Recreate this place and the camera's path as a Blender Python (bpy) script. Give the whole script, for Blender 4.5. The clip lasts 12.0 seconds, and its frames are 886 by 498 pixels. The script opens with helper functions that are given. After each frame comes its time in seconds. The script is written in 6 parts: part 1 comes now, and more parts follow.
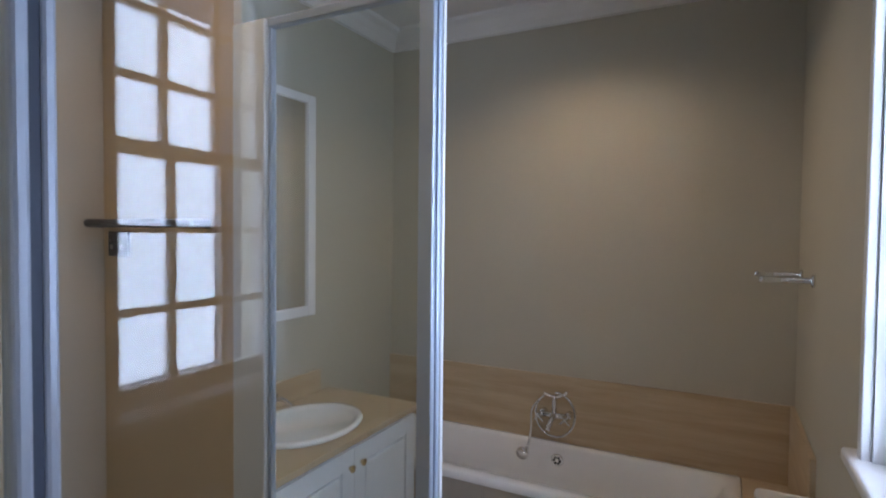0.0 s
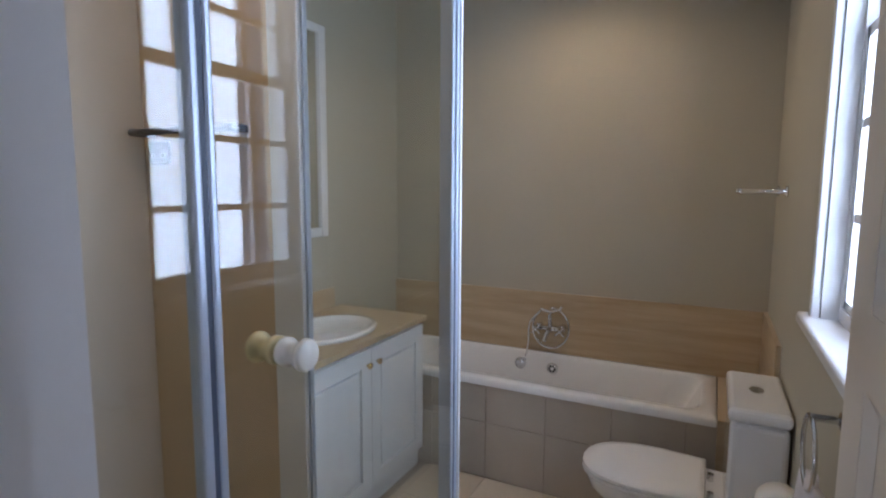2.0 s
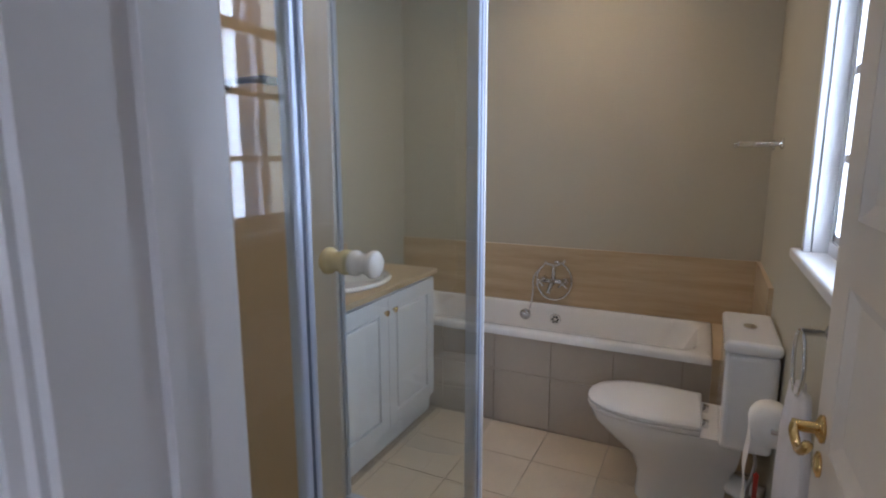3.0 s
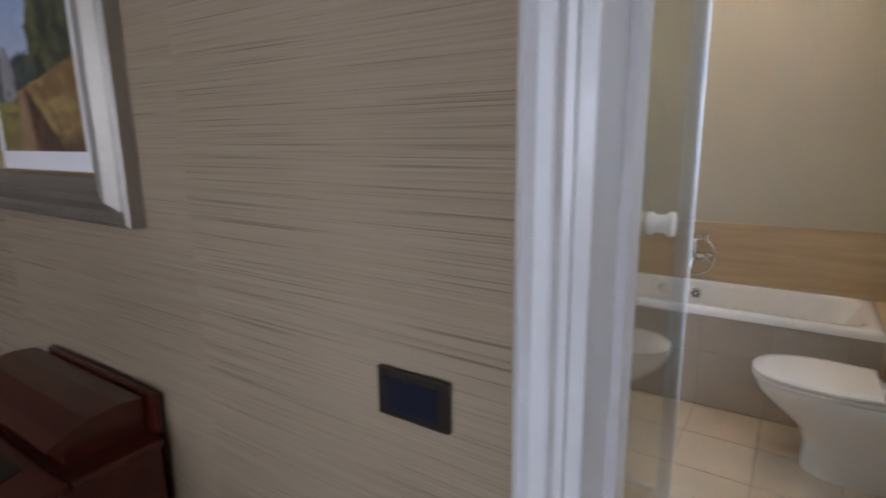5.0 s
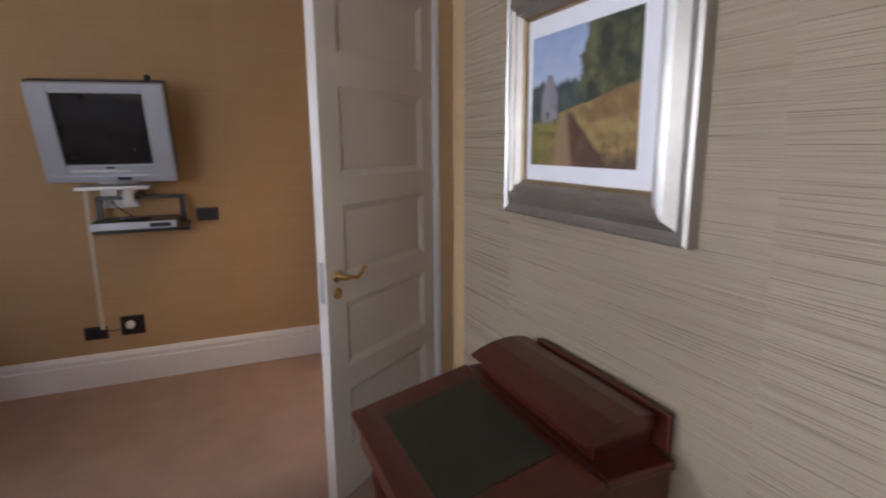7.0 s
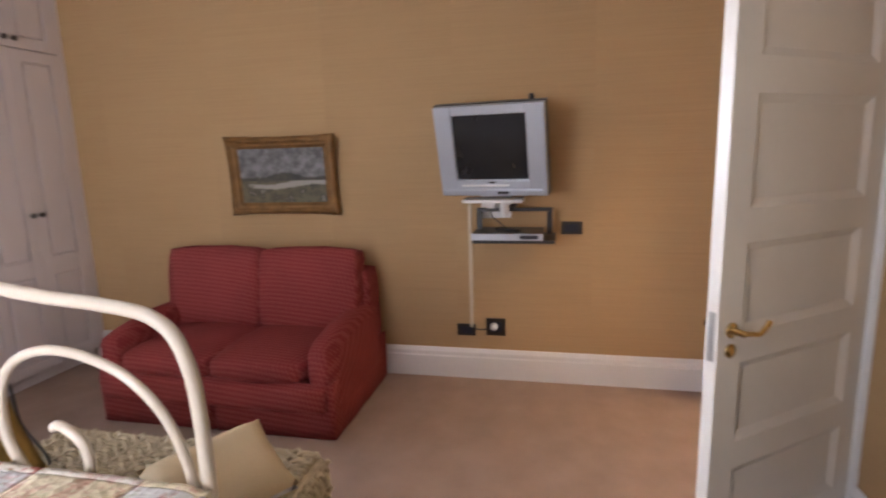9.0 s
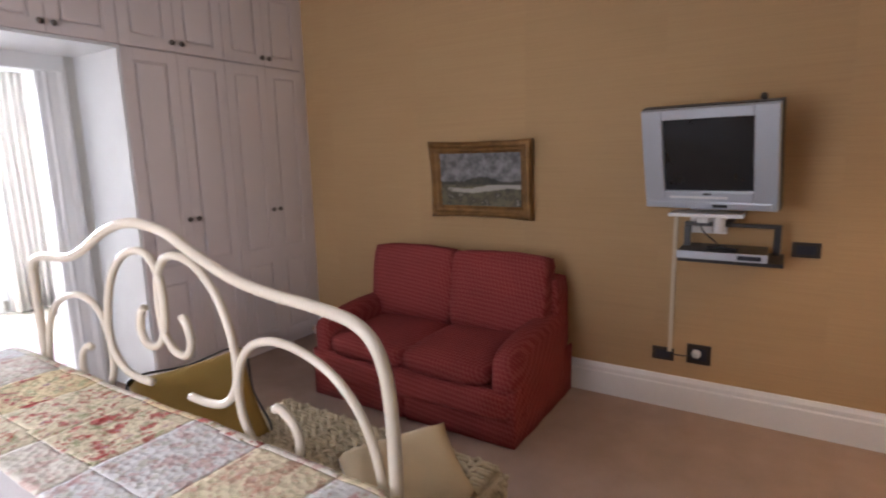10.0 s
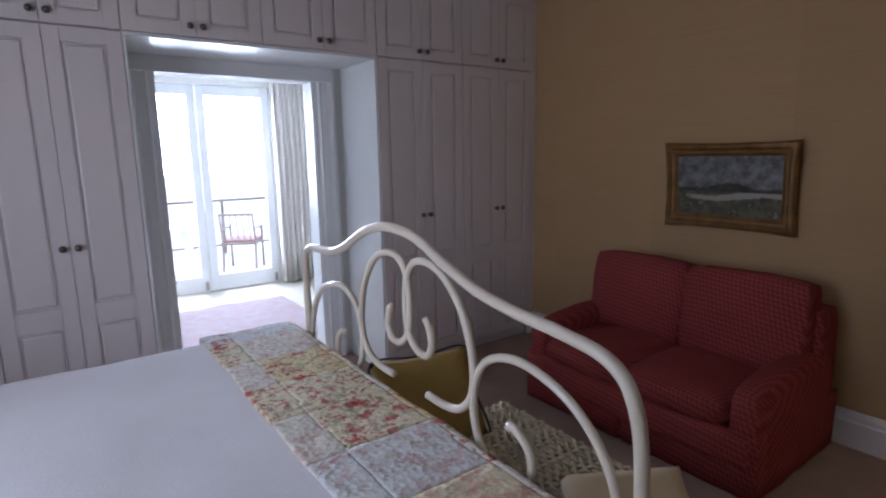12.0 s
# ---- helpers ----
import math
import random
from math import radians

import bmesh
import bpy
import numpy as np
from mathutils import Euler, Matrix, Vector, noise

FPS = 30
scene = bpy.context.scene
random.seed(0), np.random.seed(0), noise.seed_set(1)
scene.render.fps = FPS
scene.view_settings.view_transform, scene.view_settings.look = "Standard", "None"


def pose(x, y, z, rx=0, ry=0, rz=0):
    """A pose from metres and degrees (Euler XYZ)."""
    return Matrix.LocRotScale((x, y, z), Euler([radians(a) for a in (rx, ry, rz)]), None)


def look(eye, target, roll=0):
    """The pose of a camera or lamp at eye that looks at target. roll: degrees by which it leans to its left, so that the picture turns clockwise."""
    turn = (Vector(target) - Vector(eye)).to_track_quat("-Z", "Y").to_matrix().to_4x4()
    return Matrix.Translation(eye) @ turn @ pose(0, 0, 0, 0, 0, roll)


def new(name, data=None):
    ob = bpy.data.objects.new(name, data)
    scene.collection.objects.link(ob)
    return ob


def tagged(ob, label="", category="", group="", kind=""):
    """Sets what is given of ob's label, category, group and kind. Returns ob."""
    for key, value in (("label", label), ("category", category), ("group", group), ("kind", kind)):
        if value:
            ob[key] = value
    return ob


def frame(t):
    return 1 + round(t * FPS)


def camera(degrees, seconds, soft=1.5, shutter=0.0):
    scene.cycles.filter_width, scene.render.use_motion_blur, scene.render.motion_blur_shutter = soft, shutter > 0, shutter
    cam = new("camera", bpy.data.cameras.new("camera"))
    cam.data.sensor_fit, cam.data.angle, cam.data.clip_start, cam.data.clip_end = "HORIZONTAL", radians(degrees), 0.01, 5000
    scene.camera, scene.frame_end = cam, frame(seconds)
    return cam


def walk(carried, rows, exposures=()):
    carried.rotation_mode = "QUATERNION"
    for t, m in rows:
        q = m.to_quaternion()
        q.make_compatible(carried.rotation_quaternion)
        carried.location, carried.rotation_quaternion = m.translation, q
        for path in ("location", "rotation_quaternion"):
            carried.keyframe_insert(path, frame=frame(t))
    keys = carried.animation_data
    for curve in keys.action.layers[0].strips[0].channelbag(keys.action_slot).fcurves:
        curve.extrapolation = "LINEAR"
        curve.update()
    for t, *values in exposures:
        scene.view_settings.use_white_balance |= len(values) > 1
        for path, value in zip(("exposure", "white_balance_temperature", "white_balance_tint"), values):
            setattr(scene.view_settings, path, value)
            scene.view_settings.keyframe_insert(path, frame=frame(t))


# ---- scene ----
cam = camera(78.7, 12.0, soft=2.0, shutter=0.4)
PATH = [
    (0, (0.164, -0.151, 1.718), (-0.761, 1.621, 1.656), 0.6),
    (0.5, (0.171, -0.197, 1.663), (-0.747, 1.578, 1.571), 0.5),
    (1, (0.187, -0.238, 1.627), (-0.727, 1.536, 1.494), 0.4),
    (1.5, (0.198, -0.298, 1.597), (-0.711, 1.474, 1.415), 0.3),
    (2, (0.202, -0.369, 1.555), (-0.692, 1.406, 1.328), 0.3),
    (2.5, (0.198, -0.449, 1.505), (-0.673, 1.33, 1.229), 0.4),
    (2.7, (0.195, -0.484, 1.492), (-0.668, 1.295, 1.19), 0.2),
    (4.3, (-0.02, -0.745, 1.484), (-0.906, 0.997, 1.064), -0.2),
    (4.5, (-0.047, -0.773, 1.491), (-0.977, 0.945, 1.066), -0.3),
    (4.6, (-0.061, -0.779, 1.491), (-1.014, 0.926, 1.059), 0.0),
    (5, (-0.136, -0.854, 1.479), (-1.22, 0.774, 1.062), -0.8),
    (5.5, (-0.211, -0.948, 1.469), (-1.517, 0.522, 1.101), 0.3),
    (6, (-0.325, -1.037, 1.458), (-1.81, 0.258, 1.118), 0.4),
    (6.5, (-0.395, -1.119, 1.504), (-2.064, -0.089, 1.115), -0.7),
    (7, (-0.457, -1.171, 1.511), (-2.264, -0.403, 1.131), -0.4),
    (7.2, (-0.484, -1.184, 1.514), (-2.34, -0.538, 1.143), -0.9),
    (8.8, (-0.713, -1.275, 1.589), (-2.66, -1.553, 1.226), -1.7),
    (9, (-0.741, -1.278, 1.59), (-2.662, -1.704, 1.233), -1.7),
    (9.5, (-0.789, -1.286, 1.598), (-2.589, -2.089, 1.258), -1.6),
    (10, (-0.8, -1.326, 1.635), (-2.462, -2.385, 1.292), -1.4),
    (10.5, (-0.806, -1.374, 1.662), (-2.316, -2.638, 1.312), -1.4),
    (11, (-0.809, -1.412, 1.668), (-2.187, -2.819, 1.318), -1.1),
    (11.5, (-0.796, -1.431, 1.68), (-2.057, -2.944, 1.331), -1.0),
    (12, (-0.788, -1.456, 1.691), (-1.933, -3.058, 1.342), -1.0),
]
walk(cam, [(t, look(eye, target, roll)) for t, eye, target, roll in PATH],
     [(0.0, -0.75, 5580, 19), (2.7, -0.5, 5650, 19), (4.5, -0.25, 5850, 17), (5.2, 0.0, 5850, 17), (7.2, 0.85, 5850, 17), (8.8, 1.55, 6100, 18), (9.5, 1.35, 6100, 18), (10.5, 0.9, 5850, 17), (12.0, 0.02, 5250, 15)])

# ---- world and light ----
world = bpy.data.worlds.new("world")
scene.world = world
world.use_nodes = True
wn = world.node_tree.nodes
sky = wn.new("ShaderNodeTexSky")
sky.sky_type = "NISHITA"
sky.sun_disc = False
sky.sun_elevation = radians(69)
sky.sun_rotation = radians(195)
wn["Background"].inputs["Strength"].default_value = 0.12
world.node_tree.links.new(sky.outputs[0], wn["Background"].inputs["Color"])

sun = new("sun", bpy.data.lights.new("sun", "SUN"))
sun.data.energy, sun.data.angle, sun.data.color = 4.0, radians(0.5), (1.0, 0.94, 0.85)
sun.matrix_world = look((0, -12, 30), (0.5, -1, 0))


def area(name, eye, target, w, h, power, color):
    ob = new(name, bpy.data.lights.new(name, "AREA"))
    ob.data.shape, ob.data.size, ob.data.size_y, ob.data.energy, ob.data.color = "RECTANGLE", w, h, power, color
    ob.matrix_world = look(eye, target)
    return ob


# daylight in the window openings
area("bathroom_window_daylight", (0.80, 1.05, 1.85), (-1, 1.05, 1.85), 0.62, 1.30, 52, (0.80, 0.90, 1.0))
area("bedroom_window_daylight", (0.74, -2.9, 1.65), (-1, -2.9, 1.65), 1.3, 1.35, 27, (1.0, 0.96, 0.92))
area("french_door_daylight", (-2.3, -8.9, 1.75), (-2.3, 0, 1.75), 1.7, 1.55, 155, (0.93, 0.97, 1.0))


def spot(name, eye, target, power, degrees, color, blend=0.9):
    ob = new(name, bpy.data.lights.new(name, "SPOT"))
    ob.data.energy, ob.data.spot_size, ob.data.spot_blend, ob.data.color = power, radians(degrees), blend, color
    ob.data.shadow_soft_size = 0.04
    ob.matrix_world = look(eye, target)
    return ob


spot("bathroom_downlight_glow", (-0.50, 2.15, 2.86), (-0.50, 2.10, 0), 48, 150, (1.0, 0.72, 0.42))
spot("hall_downlight_glow", (-3.45, 0.75, 2.86), (-3.45, 0.4, 0), 90, 150, (1.0, 0.68, 0.36))
hall_glow = bpy.data.lights["hall_downlight_glow"]
hall_glow.shadow_soft_size = 0.25
spot("bathroom_downlight_glow", (-0.95, 0.36, 2.86), (-0.95, 0.40, 0), 24, 140, (1.0, 0.72, 0.42))

# ---- materials ----


def mat(name, color, rough=0.5, metal=0.0, vary=0.12, scale=6.0, grain=60.0, bump=0.05, stretch=(1, 1, 1), spec=0.5, coat=0.0, color2=None):
    """Principled surface with variation at two scales and fine relief."""
    m = bpy.data.materials.new(name)
    m.use_nodes = True
    nt = m.node_tree
    n, l = nt.nodes, nt.links
    b = n["Principled BSDF"]
    b.inputs["Roughness"].default_value = rough
    b.inputs["Metallic"].default_value = metal
    b.inputs["Specular IOR Level"].default_value = spec
    b.inputs["Coat Weight"].default_value = coat
    tc = n.new("ShaderNodeTexCoord")
    mp = n.new("ShaderNodeMapping")
    mp.inputs["Scale"].default_value = stretch
    l.new(tc.outputs["Object"], mp.inputs[0])
    big = n.new("ShaderNodeTexNoise")
    big.inputs["Scale"].default_value = scale
    big.inputs["Detail"].default_value = 4
    small = n.new("ShaderNodeTexNoise")
    small.inputs["Scale"].default_value = grain
    small.inputs["Detail"].default_value = 3
    l.new(mp.outputs[0], big.inputs["Vector"])
    l.new(mp.outputs[0], small.inputs["Vector"])
    mix = n.new("ShaderNodeMix")
    mix.data_type = "RGBA"
    c = Vector(color)
    lo = Vector(color2) if color2 else c * (1 - vary)
    mix.inputs[6].default_value = (*lo, 1)
    mix.inputs[7].default_value = (*[min(1, v * (1 + (0 if color2 else vary * 0.6))) for v in c], 1)
    add = n.new("ShaderNodeMath")
    add.operation = "MULTIPLY_ADD"
    l.new(small.outputs[0], add.inputs[0])
    add.inputs[1].default_value = 0.5
    sub = n.new("ShaderNodeMath")
    sub.operation = "MULTIPLY_ADD"
    l.new(big.outputs[0], sub.inputs[0])
    sub.inputs[1].default_value = 1.6
    sub.inputs[2].default_value = -0.55
    l.new(sub.outputs[0], add.inputs[2])
    add.use_clamp = True
    l.new(add.outputs[0], mix.inputs[0])
    l.new(mix.outputs[2], b.inputs["Base Color"])
    if bump:
        bp = n.new("ShaderNodeBump")
        bp.inputs["Strength"].default_value = bump
        bp.inputs["Distance"].default_value = 0.01
        l.new(small.outputs[0], bp.inputs["Height"])
        l.new(bp.outputs[0], b.inputs["Normal"])
    return m


def grasscloth(name, dark, light, line, along):
    """Wallpaper of laid horizontal reeds, in strips of 0.9 m that differ a little."""
    m = bpy.data.materials.new(name)
    m.use_nodes = True
    nt = m.node_tree
    n, l = nt.nodes, nt.links
    b = n["Principled BSDF"]
    b.inputs["Roughness"].default_value = 0.75
    b.inputs["Specular IOR Level"].default_value = 0.25
    tc = n.new("ShaderNodeTexCoord")
    sep = n.new("ShaderNodeSeparateXYZ")
    l.new(tc.outputs["Object"], sep.inputs[0])
    strip = n.new("ShaderNodeMath")
    strip.operation = "MULTIPLY_ADD"
    l.new(sep.outputs[along], strip.inputs[0])
    strip.inputs[1].default_value = 1 / 0.9
    strip.inputs[2].default_value = 0.2
    fl = n.new("ShaderNodeMath")
    fl.operation = "FLOOR"
    l.new(strip.outputs[0], fl.inputs[0])
    wn_ = n.new("ShaderNodeTexWhiteNoise")
    wn_.noise_dimensions = "1D"
    l.new(fl.outputs[0], wn_.inputs["W"])
    off = n.new("ShaderNodeVectorMath")
    off.operation = "ADD"
    l.new(tc.outputs["Object"], off.inputs[0])
    l.new(wn_.outputs["Color"], off.inputs[1])

    def layer(vec_scale, scale, detail):
        mp = n.new("ShaderNodeMapping")
        mp.inputs["Scale"].default_value = vec_scale
        l.new(off.outputs[0], mp.inputs[0])
        t = n.new("ShaderNodeTexNoise")
        t.inputs["Scale"].default_value = scale
        t.inputs["Detail"].default_value = detail
        l.new(mp.outputs[0], t.inputs["Vector"])
        return t.outputs[0]

    fine = layer((1.0, 1.0, 230), 1.6, 3)
    lines = layer((1.3, 1.3, 330), 1.5, 2)
    cloud = layer((1, 1, 2.5), 0.9, 2)
    base = n.new("ShaderNodeMix")
    base.data_type = "RGBA"
    base.inputs[6].default_value = (*dark, 1)
    base.inputs[7].default_value = (*light, 1)
    s = n.new("ShaderNodeMath")
    s.operation = "MULTIPLY_ADD"
    s.use_clamp = True
    l.new(fine, s.inputs[0])
    s.inputs[1].default_value = 1.6
    c2 = n.new("ShaderNodeMath")
    c2.operation = "MULTIPLY_ADD"
    l.new(cloud, c2.inputs[0])
    c2.inputs[1].default_value = 1.0
    c2.inputs[2].default_value = -0.8
    l.new(c2.outputs[0], s.inputs[2])
    l.new(s.outputs[0], base.inputs[0])
    ramp = n.new("ShaderNodeMapRange")
    ramp.inputs["From Min"].default_value = 0.43
    ramp.inputs["From Max"].default_value = 0.30
    ramp.clamp = True
    l.new(lines, ramp.inputs[0])
    dm = n.new("ShaderNodeMath")
    dm.operation = "MULTIPLY"
    l.new(ramp.outputs[0], dm.inputs[0])
    dm.inputs[1].default_value = line
    mul = n.new("ShaderNodeMix")
    mul.data_type = "RGBA"
    l.new(dm.outputs[0], mul.inputs[0])
    l.new(base.outputs[2], mul.inputs[6])
    mul.inputs[7].default_value = (*[v * 0.40 for v in dark], 1)
    val = n.new("ShaderNodeMapRange")
    val.inputs["To Min"].default_value = 0.90
    val.inputs["To Max"].default_value = 1.04
    l.new(wn_.outputs["Value"], val.inputs[0])
    hsv = n.new("ShaderNodeHueSaturation")
    l.new(mul.outputs[2], hsv.inputs["Color"])
    l.new(val.outputs[0], hsv.inputs["Value"])
    l.new(hsv.outputs[0], b.inputs["Base Color"])
    bp = n.new("ShaderNodeBump")
    bp.inputs["Strength"].default_value = 0.35
    bp.inputs["Distance"].default_value = 0.004
    l.new(fine, bp.inputs["Height"])
    l.new(bp.outputs[0], b.inputs["Normal"])
    return m


def clear_glass(name, tint, rough=0.0, mixed=0.035):
    """Thin pane: clear with a mirror coat that grows towards grazing angles."""
    m = bpy.data.materials.new(name)
    m.use_nodes = True
    n, l = m.node_tree.nodes, m.node_tree.links
    n.remove(n["Principled BSDF"])
    tr = n.new("ShaderNodeBsdfTransparent")
    tr.inputs[0].default_value = (*tint, 1)
    gl = n.new("ShaderNodeBsdfGlossy")
    gl.inputs["Roughness"].default_value = rough
    lw = n.new("ShaderNodeLayerWeight")
    lw.inputs[0].default_value = 0.5
    pw = n.new("ShaderNodeMath")
    pw.operation = "POWER"
    l.new(lw.outputs["Facing"], pw.inputs[0])
    pw.inputs[1].default_value = 4.0
    k = n.new("ShaderNodeMath")
    k.operation = "MULTIPLY_ADD"
    k.use_clamp = True
    l.new(pw.outputs[0], k.inputs[0])
    k.inputs[1].default_value = 0.75
    k.inputs[2].default_value = mixed
    mx = n.new("ShaderNodeMixShader")
    l.new(k.outputs[0], mx.inputs[0])
    l.new(tr.outputs[0], mx.inputs[1])
    l.new(gl.outputs[0], mx.inputs[2])
    l.new(mx.outputs[0], n["Material Output"].inputs[0])
    return m


def weave(name, a, b_, size, rough=0.9):
    """Small two-tone diamond cloth."""
    m = mat(name, a, rough, vary=0.2, scale=3, grain=250, bump=0.25, spec=0.2)
    n, l = m.node_tree.nodes, m.node_tree.links
    tc = n.new("ShaderNodeTexCoord")
    def dot(v):
        d = n.new("ShaderNodeVectorMath")
        d.operation = "DOT_PRODUCT"
        l.new(tc.outputs["Object"], d.inputs[0])
        d.inputs[1].default_value = v
        return d.outputs["Value"]

    mp = n.new("ShaderNodeCombineXYZ")
    l.new(dot((0.7, 0.6, -0.3)), mp.inputs[0])
    l.new(dot((-0.3, 0.7, 0.7)), mp.inputs[1])
    mp.inputs[2].default_value = 0.003
    ck = n.new("ShaderNodeTexChecker")
    ck.inputs["Scale"].default_value = 1 / size
    l.new(mp.outputs[0], ck.inputs[0])
    mix = n.new("ShaderNodeMix")
    mix.data_type = "RGBA"
    f = n.new("ShaderNodeMath")
    f.operation = "MULTIPLY"
    f.inputs[1].default_value = 0.3
    l.new(ck.outputs[1], f.inputs[0])
    l.new(f.outputs[0], mix.inputs[0])
    bs = n["Principled BSDF"]
    l.new(bs.inputs["Base Color"].links[0].from_socket, mix.inputs[6])
    mix.inputs[7].default_value = (*b_, 1)
    l.new(mix.outputs[2], bs.inputs["Base Color"])
    return m


def quilt_material():
    """Patchwork of cream, pale grey and flowered squares, stitched."""
    m = bpy.data.materials.new("patchwork quilt cotton")
    m.use_nodes = True
    n, l = m.node_tree.nodes, m.node_tree.links
    b = n["Principled BSDF"]
    b.inputs["Roughness"].default_value = 0.9
    b.inputs["Specular IOR Level"].default_value = 0.15
    tc = n.new("ShaderNodeTexCoord")
    sc = n.new("ShaderNodeVectorMath")
    sc.operation = "MULTIPLY"
    l.new(tc.outputs["Object"], sc.inputs[0])
    sc.inputs[1].default_value = (3.7, 3.7, 0)
    fl = n.new("ShaderNodeVectorMath")
    fl.operation = "FLOOR"
    l.new(sc.outputs[0], fl.inputs[0])
    wh = n.new("ShaderNodeTexWhiteNoise")
    l.new(fl.outputs[0], wh.inputs["Vector"])
    ground = n.new("ShaderNodeValToRGB")
    ground.color_ramp.interpolation = "CONSTANT"
    e = ground.color_ramp.elements
    e[0].position, e[0].color = 0.0, (0.72, 0.68, 0.60, 1)
    e[1].position, e[1].color = 0.3, (0.70, 0.58, 0.34, 1)
    for p, c in ((0.5, (0.70, 0.70, 0.70, 1)), (0.72, (0.62, 0.60, 0.46, 1)), (0.86, (0.72, 0.64, 0.46, 1))):
        q = e.new(p)
        q.color = c
    l.new(wh.outputs["Value"], ground.inputs[0])

    pr = n.new("ShaderNodeSeparateColor")
    l.new(wh.outputs["Color"], pr.inputs[0])
    pm = n.new("ShaderNodeMapRange")
    pm.inputs["From Min"].default_value, pm.inputs["From Max"].default_value = 0.30, 0.50
    pm.inputs["To Min"].default_value = 0.4
    l.new(pr.outputs[1], pm.inputs[0])
    patch = pm.outputs[0]

    def flowers(scale, lo, hi, color, below, seed):
        nz = n.new("ShaderNodeTexNoise")
        nz.inputs["Scale"].default_value = scale
        nz.inputs["Detail"].default_value = 5
        nz.inputs["Roughness"].default_value = 0.75
        ad = n.new("ShaderNodeVectorMath")
        ad.operation = "ADD"
        l.new(tc.outputs["Object"], ad.inputs[0])
        ad.inputs[1].default_value = (seed, seed * 2, seed)
        l.new(ad.outputs[0], nz.inputs["Vector"])
        mr = n.new("ShaderNodeMapRange")
        mr.inputs["From Min"].default_value, mr.inputs["From Max"].default_value = lo, hi
        l.new(nz.outputs[0], mr.inputs[0])
        mx = n.new("ShaderNodeMix")
        mx.data_type = "RGBA"
        gate = n.new("ShaderNodeMath")
        gate.operation = "MULTIPLY"
        l.new(mr.outputs[0], gate.inputs[0])
        l.new(patch, gate.inputs[1])
        l.new(gate.outputs[0], mx.inputs[0])
        l.new(below, mx.inputs[6])
        mx.inputs[7].default_value = (*color, 1)
        return mx.outputs[2]

    c = flowers(26, 0.53, 0.60, (0.33, 0.33, 0.18), ground.outputs[0], 3.1)
    c = flowers(19, 0.53, 0.58, (0.42, 0.12, 0.10), c, 7.7)
    c = flowers(11, 0.57, 0.62, (0.36, 0.05, 0.04), c, 1.3)
    c = flowers(20, 0.60, 0.66, (0.45, 0.28, 0.30), c, 9.4)
    l.new(c, b.inputs["Base Color"])
    vo = n.new("ShaderNodeTexVoronoi")
    vo.inputs["Scale"].default_value = 48
    l.new(tc.outputs["Object"], vo.inputs["Vector"])
    bp = n.new("ShaderNodeBump")
    bp.inputs["Strength"].default_value = 0.45
    bp.inputs["Distance"].default_value = 0.012
    l.new(vo.outputs["Distance"], bp.inputs["Height"])
    l.new(bp.outputs[0], b.inputs["Normal"])
    return m


def glowing(name, color, strength):
    m = bpy.data.materials.new(name)
    m.use_nodes = True
    n = m.node_tree.nodes
    b = n["Principled BSDF"]
    b.inputs["Base Color"].default_value = (0, 0, 0, 1)
    b.inputs["Emission Color"].default_value = (*color, 1)
    b.inputs["Emission Strength"].default_value = strength
    return m


REED_PALE = grasscloth("pale reed wallpaper", (0.30, 0.235, 0.155), (0.43, 0.35, 0.25), 0.9, "X")
REED_TAN = grasscloth("tan reed wallpaper", (0.48, 0.320, 0.160), (0.56, 0.385, 0.202), 0.14, "Y")
BATH_WALL = mat("sage grey wall paint", (0.47, 0.445, 0.355), 0.65, vary=0.05, scale=2, grain=180, bump=0.03)
PLASTER = mat("white plaster", (0.74, 0.73, 0.70), 0.8, vary=0.05, scale=2, grain=90, bump=0.04)
GLOSS_WHITE = mat("white gloss paint", (0.76, 0.77, 0.78), 0.28, vary=0.05, scale=3, grain=40, bump=0.03)
DOOR_WHITE = mat("off-white door paint", (0.74, 0.70, 0.64), 0.32, vary=0.06, scale=3, grain=50, bump=0.03)
WARDROBE = mat("pinkish white lacquer", (0.69, 0.63, 0.63), 0.34, vary=0.05, scale=2, grain=60, bump=0.02)
CARPET = mat("pinkish beige carpet", (0.37, 0.275, 0.23), 0.95, vary=0.16, scale=5, grain=320, bump=0.5, spec=0.1)
TILE = mat("cream floor tile", (0.62, 0.53, 0.40), 0.28, vary=0.10, scale=4, grain=60, bump=0.02)
PANEL_TILE = mat("beige wall tile", (0.46, 0.41, 0.34), 0.25, vary=0.07, scale=4, grain=50, bump=0.02)
GROUT = mat("grey grout", (0.36, 0.31, 0.25), 0.9, vary=0.15, grain=200)
SHOWER_PALE = mat("pale shower wall", (0.62, 0.55, 0.46), 0.4, vary=0.08, scale=2, grain=60, bump=0.03)
SHOWER_TAN = mat("tan shower wall", (0.60, 0.46, 0.29), 0.45, vary=0.12, scale=2, grain=60, bump=0.03)
TRAVERTINE = mat("banded travertine", (0.58, 0.47, 0.31), 0.3, scale=2.2, grain=14, bump=0.02, stretch=(0.7, 0.7, 9), color2=(0.40, 0.29, 0.165))
CERAMIC = mat("white glazed ceramic", (0.80, 0.80, 0.79), 0.08, vary=0.02, bump=0, coat=0.4)
PLASTIC_SEAT = mat("white seat plastic", (0.80, 0.79, 0.77), 0.18, vary=0.02, bump=0)
CHROME = mat("chrome", (0.75, 0.76, 0.78), 0.1, 1.0, vary=0.05, bump=0)
